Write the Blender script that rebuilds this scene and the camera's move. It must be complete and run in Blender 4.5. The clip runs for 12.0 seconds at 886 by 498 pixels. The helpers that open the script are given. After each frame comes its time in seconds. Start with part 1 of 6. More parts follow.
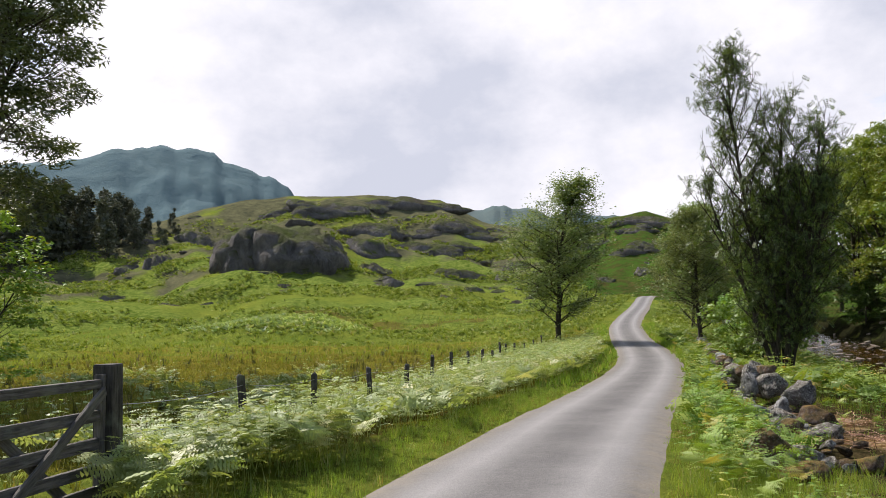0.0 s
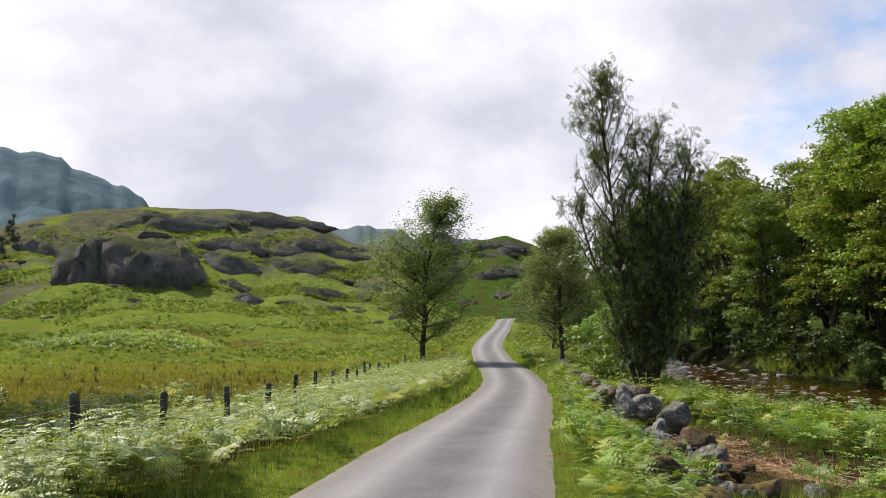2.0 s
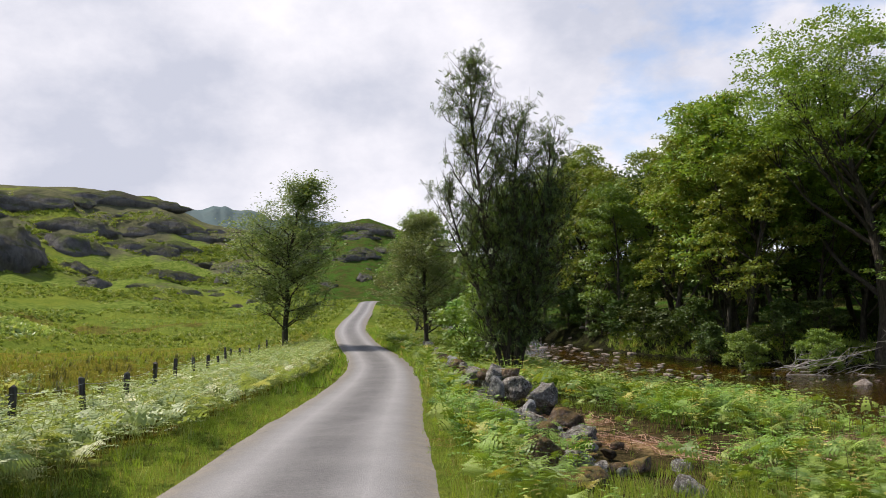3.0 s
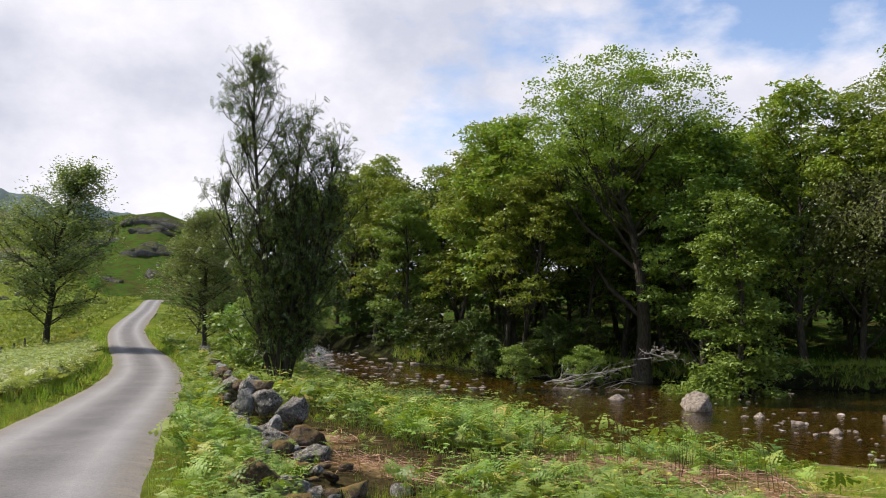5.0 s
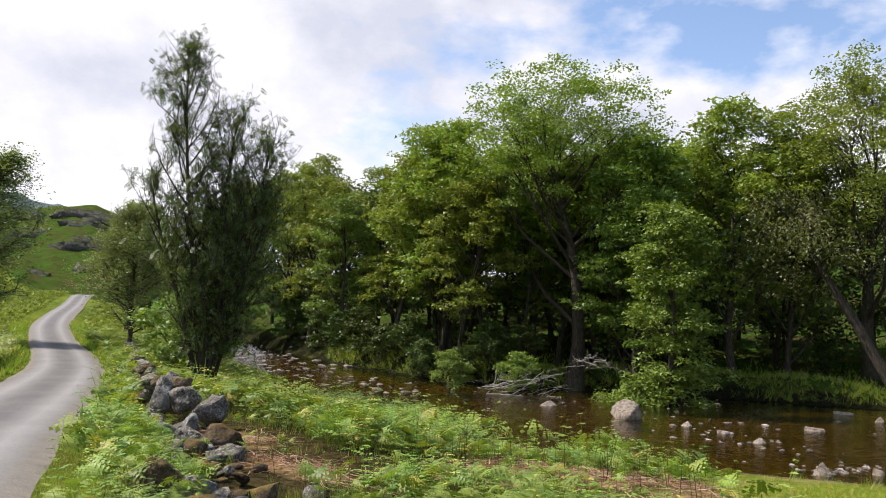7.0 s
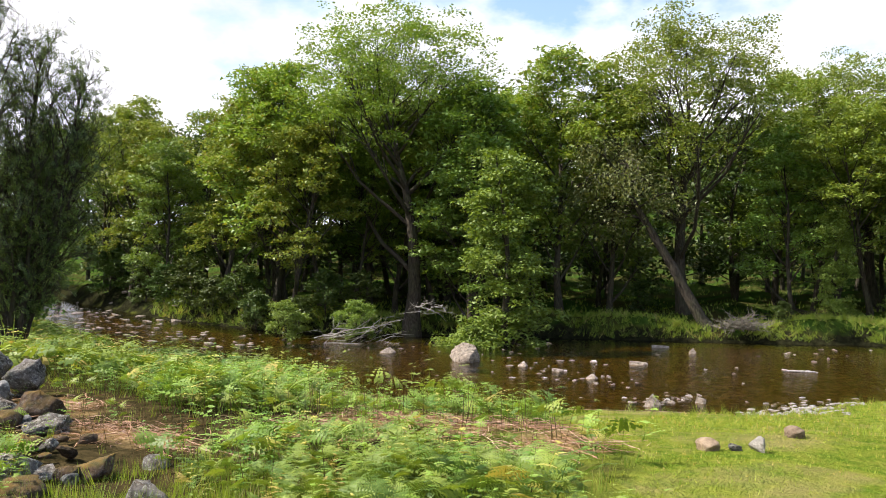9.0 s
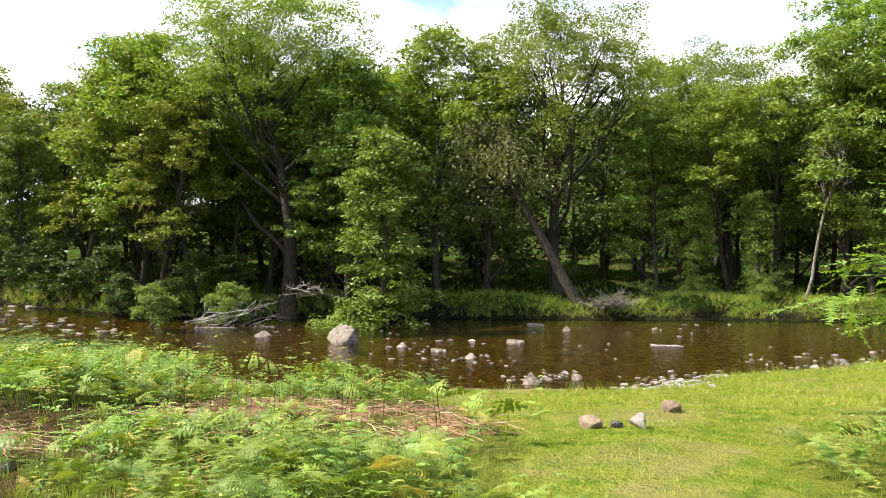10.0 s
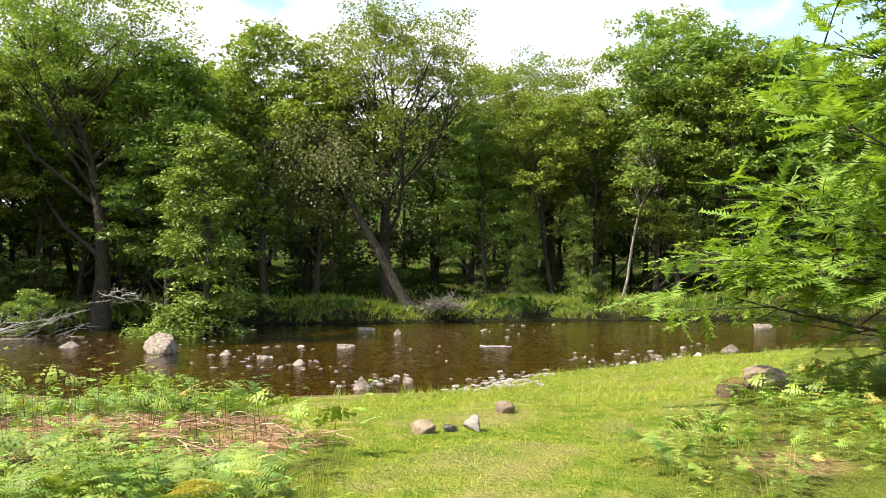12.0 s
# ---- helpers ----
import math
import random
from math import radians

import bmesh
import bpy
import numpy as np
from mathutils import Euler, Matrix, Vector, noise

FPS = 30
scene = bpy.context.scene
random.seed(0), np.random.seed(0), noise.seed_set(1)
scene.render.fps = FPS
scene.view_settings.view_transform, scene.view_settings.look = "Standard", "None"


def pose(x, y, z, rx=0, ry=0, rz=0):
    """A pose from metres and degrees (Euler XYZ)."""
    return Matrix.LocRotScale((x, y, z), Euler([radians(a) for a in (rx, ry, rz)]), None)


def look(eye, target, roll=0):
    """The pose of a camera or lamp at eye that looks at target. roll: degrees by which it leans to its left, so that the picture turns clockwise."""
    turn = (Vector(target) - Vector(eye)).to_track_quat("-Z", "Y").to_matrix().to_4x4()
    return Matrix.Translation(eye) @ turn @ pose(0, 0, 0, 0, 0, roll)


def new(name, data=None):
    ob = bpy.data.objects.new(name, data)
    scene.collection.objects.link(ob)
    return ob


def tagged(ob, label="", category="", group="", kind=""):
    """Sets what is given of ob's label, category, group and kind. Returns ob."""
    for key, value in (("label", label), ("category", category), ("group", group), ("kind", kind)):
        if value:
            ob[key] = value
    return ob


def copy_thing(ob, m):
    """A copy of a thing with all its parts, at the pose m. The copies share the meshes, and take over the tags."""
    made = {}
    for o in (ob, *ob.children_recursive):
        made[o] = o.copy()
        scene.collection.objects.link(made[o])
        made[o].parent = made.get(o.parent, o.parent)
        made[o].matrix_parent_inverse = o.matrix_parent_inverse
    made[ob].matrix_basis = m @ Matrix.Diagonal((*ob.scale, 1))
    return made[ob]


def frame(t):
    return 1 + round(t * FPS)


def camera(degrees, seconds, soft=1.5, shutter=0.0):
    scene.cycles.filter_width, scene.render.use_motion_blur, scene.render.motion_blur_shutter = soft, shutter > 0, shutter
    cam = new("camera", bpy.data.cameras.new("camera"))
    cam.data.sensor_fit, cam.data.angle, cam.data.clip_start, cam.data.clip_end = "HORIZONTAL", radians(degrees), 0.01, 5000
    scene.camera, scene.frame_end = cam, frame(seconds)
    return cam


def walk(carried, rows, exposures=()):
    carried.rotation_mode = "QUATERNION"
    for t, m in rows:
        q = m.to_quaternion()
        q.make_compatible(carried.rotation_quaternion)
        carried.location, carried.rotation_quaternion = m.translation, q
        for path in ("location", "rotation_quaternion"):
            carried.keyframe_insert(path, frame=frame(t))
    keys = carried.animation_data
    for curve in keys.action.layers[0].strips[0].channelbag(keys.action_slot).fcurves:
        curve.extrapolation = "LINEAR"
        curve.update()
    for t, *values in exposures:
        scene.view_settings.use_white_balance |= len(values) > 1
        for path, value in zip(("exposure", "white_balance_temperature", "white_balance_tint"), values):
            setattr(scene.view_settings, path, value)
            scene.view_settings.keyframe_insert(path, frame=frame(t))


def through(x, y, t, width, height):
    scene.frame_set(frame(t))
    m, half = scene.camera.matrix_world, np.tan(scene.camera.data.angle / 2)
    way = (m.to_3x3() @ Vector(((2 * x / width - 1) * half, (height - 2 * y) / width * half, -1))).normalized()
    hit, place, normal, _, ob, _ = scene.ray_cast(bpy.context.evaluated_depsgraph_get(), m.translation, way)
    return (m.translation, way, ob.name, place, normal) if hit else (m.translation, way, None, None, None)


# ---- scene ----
# ---- camera: a hand-held turn from the lane to the river ----
def aim(x, y, z, yaw, pitch, roll):
    """Pose from a place, a heading clockwise from +y, a tilt and a lean, in degrees."""
    a, b = radians(yaw), radians(pitch)
    way = Vector((math.sin(a) * math.cos(b), math.cos(a) * math.cos(b), math.sin(b)))
    return look(Vector((x, y, z)), Vector((x, y, z)) + way, roll)


cam = camera(56.8, 12.0, soft=0.5)
PATH = [
    (0.0, (0.219, -1.183, 1.697), -0.515, 5.587, -1.314),
    (0.5, (0.171, -0.933, 1.682), 7.533, 5.454, -1.045),
    (1.0, (0.060, -0.718, 1.654), 11.058, 6.429, -0.272),
    (1.5, (0.052, -0.452, 1.628), 10.107, 6.676, 0.384),
    (2.0, (0.043, -0.190, 1.627), 9.122, 6.854, -0.547),
    (2.5, (-0.042, -0.075, 1.622), 13.305, 6.454, -1.318),
    (3.0, (-0.159, -0.024, 1.680), 18.858, 5.486, -1.276),
    (3.5, (-0.119, -0.028, 1.763), 24.384, 4.952, -1.698),
    (3.7, (0.005, -0.051, 1.823), 26.321, 4.446, -2.637),
    (5.3, (0.775, 0.013, 1.799), 35.273, 6.771, 1.468),
    (5.5, (0.804, 0.072, 1.786), 37.520, 7.116, 1.236),
    (6.0, (0.870, 0.129, 1.792), 38.250, 7.096, 1.365),
    (6.5, (0.952, 0.123, 1.773), 36.335, 6.799, 1.760),
    (6.7, (0.988, 0.136, 1.743), 36.457, 6.584, 1.938),
    (8.3, (1.165, 0.559, 1.722), 41.616, 3.993, 1.429),
    (8.5, (1.185, 0.629, 1.736), 43.668, 3.590, 0.842),
    (9.0, (1.212, 0.785, 1.716), 48.653, 2.923, 0.443),
    (9.5, (1.329, 0.923, 1.721), 52.038, 1.832, 0.081),
    (10.0, (1.507, 1.059, 1.694), 57.239, 1.632, -0.100),
    (10.5, (1.692, 1.152, 1.664), 60.234, 1.042, -0.329),
    (11.0, (1.842, 1.187, 1.645), 60.344, 0.889, -0.665),
    (11.5, (1.959, 1.227, 1.627), 62.315, 1.086, -0.662),
    (12.0, (2.015, 1.293, 1.621), 69.007, 1.910, -0.567),
]
walk(cam, [(t, aim(*p, *r)) for t, p, *r in PATH], exposures=[(0.0, 0.12, 6500, 15), (2.5, 0.07, 6500, 15), (3.7, 0.03, 6500, 15), (5.5, 0.14, 6500, 15), (6.5, 0.2, 6500, 15), (8.5, 0.53, 6550, 15), (9.5, 0.86, 6600, 14), (10.5, 1.03, 6650, 13), (12.0, 1.07, 6700, 13)])

# ---- sky and sun ----
SUN_AZ, SUN_EL = -44.0, 52.0
world = bpy.data.worlds.new("sky")
scene.world = world
world.use_nodes = True


def build_sky():
    nt = world.node_tree
    nt.nodes.clear()
    n = nt.nodes.new
    out, bg = n("ShaderNodeOutputWorld"), n("ShaderNodeBackground")
    sky = n("ShaderNodeTexSky")
    sky.sky_type, sky.sun_disc = "NISHITA", False
    sky.sun_elevation, sky.sun_rotation = radians(SUN_EL), radians(SUN_AZ)
    sky.air_density, sky.dust_density = 1.0, 0.6
    dim = n("ShaderNodeMix")
    dim.data_type, dim.blend_type = "RGBA", "MULTIPLY"
    dim.inputs["Factor"].default_value = 1.0
    nt.links.new(sky.outputs[0], dim.inputs["A"])
    dim.inputs["B"].default_value = (0.18, 0.18, 0.18, 1)
    co = n("ShaderNodeTexCoord")
    mp = n("ShaderNodeMapping")
    mp.inputs["Scale"].default_value = (1.0, 1.0, 1.9)
    nt.links.new(co.outputs["Generated"], mp.inputs["Vector"])
    # cover of cloud: dense over the hills, breaking up over the wood
    cover = n("ShaderNodeTexNoise")
    cover.inputs["Scale"].default_value, cover.inputs["Detail"].default_value = 2.6, 7
    cover.inputs["Roughness"].default_value = 0.55
    nt.links.new(mp.outputs[0], cover.inputs["Vector"])
    sep = n("ShaderNodeSeparateXYZ")
    nt.links.new(co.outputs["Generated"], sep.inputs[0])
    lean = n("ShaderNodeMath")
    lean.operation = "MULTIPLY_ADD"
    nt.links.new(sep.outputs["Y"], lean.inputs[0])
    lean.inputs[1].default_value, lean.inputs[2].default_value = 0.13, 0.04
    add = n("ShaderNodeMath")
    nt.links.new(cover.outputs["Fac"], add.inputs[0])
    nt.links.new(lean.outputs[0], add.inputs[1])
    ramp = n("ShaderNodeValToRGB")
    ramp.color_ramp.elements[0].position, ramp.color_ramp.elements[1].position = 0.44, 0.54
    # clearer sky overhead
    high = n("ShaderNodeMapRange")
    high.inputs["From Min"].default_value, high.inputs["From Max"].default_value = 0.40, 0.75
    high.inputs["To Min"].default_value, high.inputs["To Max"].default_value = 0.0, -0.13
    nt.links.new(sep.outputs["Z"], high.inputs["Value"])
    thin = n("ShaderNodeMath")
    nt.links.new(add.outputs[0], thin.inputs[0])
    nt.links.new(high.outputs[0], thin.inputs[1])
    nt.links.new(thin.outputs[0], ramp.inputs[0])
    # light and grey parts of the cloud
    mp2 = n("ShaderNodeMapping")
    mp2.inputs["Location"].default_value = (0.3, 1.7, 0.4)
    mp2.inputs["Scale"].default_value = (1.0, 1.0, 1.5)
    nt.links.new(co.outputs["Generated"], mp2.inputs["Vector"])
    grey = n("ShaderNodeTexNoise")
    grey.inputs["Scale"].default_value, grey.inputs["Detail"].default_value = 2.8, 9
    grey.inputs["Roughness"].default_value = 0.56
    nt.links.new(mp2.outputs[0], grey.inputs["Vector"])
    tone = n("ShaderNodeValToRGB")
    e = tone.color_ramp.elements
    e[0].position, e[0].color = 0.40, (0.60, 0.64, 0.73, 1)
    e[1].position, e[1].color = 0.62, (1.0, 1.0, 1.03, 1)
    nt.links.new(grey.outputs["Fac"], tone.inputs[0])
    mix = n("ShaderNodeMix")
    mix.data_type = "RGBA"
    nt.links.new(ramp.outputs["Color"], mix.inputs["Factor"])
    nt.links.new(dim.outputs["Result"], mix.inputs["A"])
    nt.links.new(tone.outputs["Color"], mix.inputs["B"])
    nt.links.new(mix.outputs["Result"], bg.inputs["Color"])
    bg.inputs["Strength"].default_value = 1.0
    nt.links.new(bg.outputs[0], out.inputs["Surface"])


build_sky()
sun = new("sun", bpy.data.lights.new("sun", "SUN"))
sun.data.energy, sun.data.angle, sun.data.color = 6.0, radians(0.6), (1.0, 0.95, 0.86)
_a, _e = radians(SUN_AZ), radians(SUN_EL)
sun.matrix_world = look(Vector((math.sin(_a) * math.cos(_e), math.cos(_a) * math.cos(_e), math.sin(_e))) * 60, (0, 0, 0))

# ---- materials ----
def nodes_of(name):
    m = bpy.data.materials.new(name)
    m.use_nodes = True
    nt = m.node_tree
    nt.nodes.clear()
    out = nt.nodes.new("ShaderNodeOutputMaterial")
    return m, nt, out


def noise_fac(nt, vec, scale, detail=4, rough=0.55, lo=0.35, hi=0.65):
    t = nt.nodes.new("ShaderNodeTexNoise")
    t.inputs["Scale"].default_value, t.inputs["Detail"].default_value = scale, detail
    t.inputs["Roughness"].default_value = rough
    nt.links.new(vec, t.inputs["Vector"])
    r = nt.nodes.new("ShaderNodeMapRange")
    r.inputs["From Min"].default_value, r.inputs["From Max"].default_value = lo, hi
    nt.links.new(t.outputs["Fac"], r.inputs["Value"])
    return r.outputs[0]


def blend(nt, fac, a, b, mode="MIX"):
    m = nt.nodes.new("ShaderNodeMix")
    m.data_type, m.blend_type = "RGBA", mode
    for socket, v in (("Factor", fac), ("A", a), ("B", b)):
        if isinstance(v, (int, float)):
            m.inputs[socket].default_value = v
        elif isinstance(v, tuple):
            m.inputs[socket].default_value = (*v, 1)
        else:
            nt.links.new(v, m.inputs[socket])
    return m.outputs["Result"]


def math_node(nt, op, a, b):
    m = nt.nodes.new("ShaderNodeMath")
    m.operation = op
    for i, v in enumerate((a, b)):
        if isinstance(v, (int, float)):
            m.inputs[i].default_value = v
        else:
            nt.links.new(v, m.inputs[i])
    return m.outputs[0]


def bump_node(nt, height, strength, distance):
    b = nt.nodes.new("ShaderNodeBump")
    b.inputs["Strength"].default_value, b.inputs["Distance"].default_value = strength, distance
    nt.links.new(height, b.inputs["Height"])
    return b.outputs[0]


def where(nt):
    return nt.nodes.new("ShaderNodeNewGeometry").outputs["Position"]


def principled(nt, out, color, rough=0.9, normal=None, spec=0.3):
    p = nt.nodes.new("ShaderNodeBsdfPrincipled")
    if isinstance(color, tuple):
        p.inputs["Base Color"].default_value = (*color, 1)
    else:
        nt.links.new(color, p.inputs["Base Color"])
    if isinstance(rough, (int, float)):
        p.inputs["Roughness"].default_value = rough
    else:
        nt.links.new(rough, p.inputs["Roughness"])
    p.inputs["Specular IOR Level"].default_value = spec
    if normal is not None:
        nt.links.new(normal, p.inputs["Normal"])
    nt.links.new(p.outputs[0], out.inputs["Surface"])
    return p


def leaf_mat(name, dark, light, odd, odd_share=0.06, through=0.28, gloss=0.35, rough=0.5, tone=False):
    """Thin leaf: colour varies leaf by leaf and tree by tree; light also passes through."""
    m, nt, out = nodes_of(name)
    geo = nt.nodes.new("ShaderNodeNewGeometry")
    info = nt.nodes.new("ShaderNodeObjectInfo")
    vary = geo.outputs["Random Per Island"]
    if tone:
        at = nt.nodes.new("ShaderNodeAttribute")
        at.attribute_name = "tone"
        vary = at.outputs["Fac"]
    col = blend(nt, vary, dark, light)
    pick = math_node(nt, "FRACT", math_node(nt, "MULTIPLY", vary, 17.31), 0)
    col = blend(nt, math_node(nt, "GREATER_THAN", pick, 1 - odd_share), col, odd)
    big = noise_fac(nt, geo.outputs["Position"], 0.55, 3)
    col = blend(nt, math_node(nt, "MULTIPLY", big, 0.35), col, light)
    tint = nt.nodes.new("ShaderNodeHueSaturation")
    nt.links.new(math_node(nt, "ADD", math_node(nt, "MULTIPLY", info.outputs["Random"], 0.035), 0.475), tint.inputs["Hue"])
    nt.links.new(math_node(nt, "ADD", math_node(nt, "MULTIPLY", info.outputs["Random"], 0.3), 0.85), tint.inputs["Value"])
    nt.links.new(col, tint.inputs["Color"])
    p = nt.nodes.new("ShaderNodeBsdfPrincipled")
    p.inputs["Roughness"].default_value, p.inputs["Specular IOR Level"].default_value = rough, gloss
    nt.links.new(tint.outputs[0], p.inputs["Base Color"])
    tr = nt.nodes.new("ShaderNodeBsdfTranslucent")
    warm = blend(nt, 1.0, tint.outputs[0], (1.35, 1.3, 0.55), "MULTIPLY")
    nt.links.new(warm, tr.inputs["Color"])
    mx = nt.nodes.new("ShaderNodeMixShader")
    mx.inputs[0].default_value = through
    nt.links.new(p.outputs[0], mx.inputs[1])
    nt.links.new(tr.outputs[0], mx.inputs[2])
    nt.links.new(mx.outputs[0], out.inputs["Surface"])
    return m


def bark_mat(name, a, b, moss=0.25):
    m, nt, out = nodes_of(name)
    pos = where(nt)
    mp = nt.nodes.new("ShaderNodeMapping")
    mp.inputs["Scale"].default_value = (1, 1, 0.25)
    nt.links.new(pos, mp.inputs["Vector"])
    col = blend(nt, noise_fac(nt, mp.outputs[0], 14, 6), a, b)
    col = blend(nt, math_node(nt, "MULTIPLY", noise_fac(nt, pos, 1.6, 4, lo=0.45, hi=0.7), moss), col, (0.07, 0.09, 0.03))
    principled(nt, out, col, 0.92, bump_node(nt, noise_fac(nt, mp.outputs[0], 18, 6), 0.8, 0.03))
    return m


def stone_mat(name, dark, light, lichen=0.5, moss=0.2, scale=1.0, cap=0.0):
    m, nt, out = nodes_of(name)
    pos = where(nt)
    info = nt.nodes.new("ShaderNodeObjectInfo")
    col = blend(nt, noise_fac(nt, pos, 3.2 * scale, 8, 0.65), dark, light)
    col = blend(nt, math_node(nt, "MULTIPLY", noise_fac(nt, pos, 9 * scale, 5, 0.7, 0.52, 0.62), lichen), col, (0.52, 0.52, 0.46))
    col = blend(nt, math_node(nt, "MULTIPLY", noise_fac(nt, pos, 2.1 * scale, 5, 0.6, 0.52, 0.68), moss), col, (0.09, 0.10, 0.03))
    if cap:
        # orange and olive moss on the upper faces
        sep = nt.nodes.new("ShaderNodeSeparateXYZ")
        nt.links.new(nt.nodes.new("ShaderNodeNewGeometry").outputs["Normal"], sep.inputs[0])
        up = nt.nodes.new("ShaderNodeMapRange")
        up.inputs["From Min"].default_value, up.inputs["From Max"].default_value, up.inputs["To Max"].default_value = 0.55, 0.95, cap
        nt.links.new(math_node(nt, "ADD", sep.outputs["Z"], math_node(nt, "MULTIPLY", math_node(nt, "SUBTRACT", noise_fac(nt, pos, 5, 5, 0.65, 0.2, 0.8), 0.5), 0.8)), up.inputs["Value"])
        col = blend(nt, up.outputs[0], col, blend(nt, noise_fac(nt, pos, 9, 4), (0.10, 0.09, 0.02), (0.30, 0.17, 0.035)))
    hs = nt.nodes.new("ShaderNodeHueSaturation")
    nt.links.new(math_node(nt, "ADD", math_node(nt, "MULTIPLY", info.outputs["Random"], 0.6), 0.7), hs.inputs["Value"])
    nt.links.new(col, hs.inputs["Color"])
    h = math_node(nt, "ADD", noise_fac(nt, pos, 5 * scale, 9, 0.75), math_node(nt, "MULTIPLY", noise_fac(nt, pos, 30 * scale, 3), 0.35))
    principled(nt, out, hs.outputs[0], 0.88, bump_node(nt, h, 1.0, 0.08 / scale))
    return m


def crag_mat():
    """Dark rock with heather and turf on the ledges."""
    m, nt, out = nodes_of("crag_rock")
    pos = where(nt)
    mp = nt.nodes.new("ShaderNodeMapping")
    mp.inputs["Scale"].default_value = (1, 1, 0.4)
    nt.links.new(pos, mp.inputs["Vector"])
    col = blend(nt, noise_fac(nt, mp.outputs[0], 0.35, 9, 0.7), (0.095, 0.088, 0.083), (0.25, 0.23, 0.215))
    col = blend(nt, math_node(nt, "MULTIPLY", noise_fac(nt, pos, 1.1, 6, 0.7, 0.5, 0.65), 0.5), col, (0.19, 0.175, 0.165))
    sep = nt.nodes.new("ShaderNodeSeparateXYZ")
    nt.links.new(nt.nodes.new("ShaderNodeNewGeometry").outputs["Normal"], sep.inputs[0])
    ledge = nt.nodes.new("ShaderNodeMapRange")
    ledge.inputs["From Min"].default_value, ledge.inputs["From Max"].default_value = 0.50, 0.80
    nt.links.new(math_node(nt, "ADD", sep.outputs["Z"], math_node(nt, "MULTIPLY", math_node(nt, "SUBTRACT", noise_fac(nt, pos, 0.25, 6, 0.65, 0.2, 0.8), 0.5), 0.55)), ledge.inputs["Value"])
    turf = blend(nt, noise_fac(nt, pos, 0.12, 6, 0.6), (0.10, 0.13, 0.022), (0.075, 0.066, 0.040))
    col = blend(nt, ledge.outputs[0], col, turf)
    principled(nt, out, col, 0.95, bump_node(nt, noise_fac(nt, mp.outputs[0], 0.8, 9, 0.75), 1.0, 0.9), 0.15)
    return m


def wood_mat(name, a, b):
    m, nt, out = nodes_of(name)
    co = nt.nodes.new("ShaderNodeTexCoord").outputs["Object"]
    mp = nt.nodes.new("ShaderNodeMapping")
    mp.inputs["Scale"].default_value = (1, 1, 0.12)
    nt.links.new(co, mp.inputs["Vector"])
    col = blend(nt, noise_fac(nt, mp.outputs[0], 30, 6), a, b)
    col = blend(nt, math_node(nt, "MULTIPLY", noise_fac(nt, where(nt), 5, 4, lo=0.5, hi=0.7), 0.5), col, (0.16, 0.17, 0.13))
    principled(nt, out, col, 0.85, bump_node(nt, noise_fac(nt, mp.outputs[0], 45, 4), 0.6, 0.01))
    return m


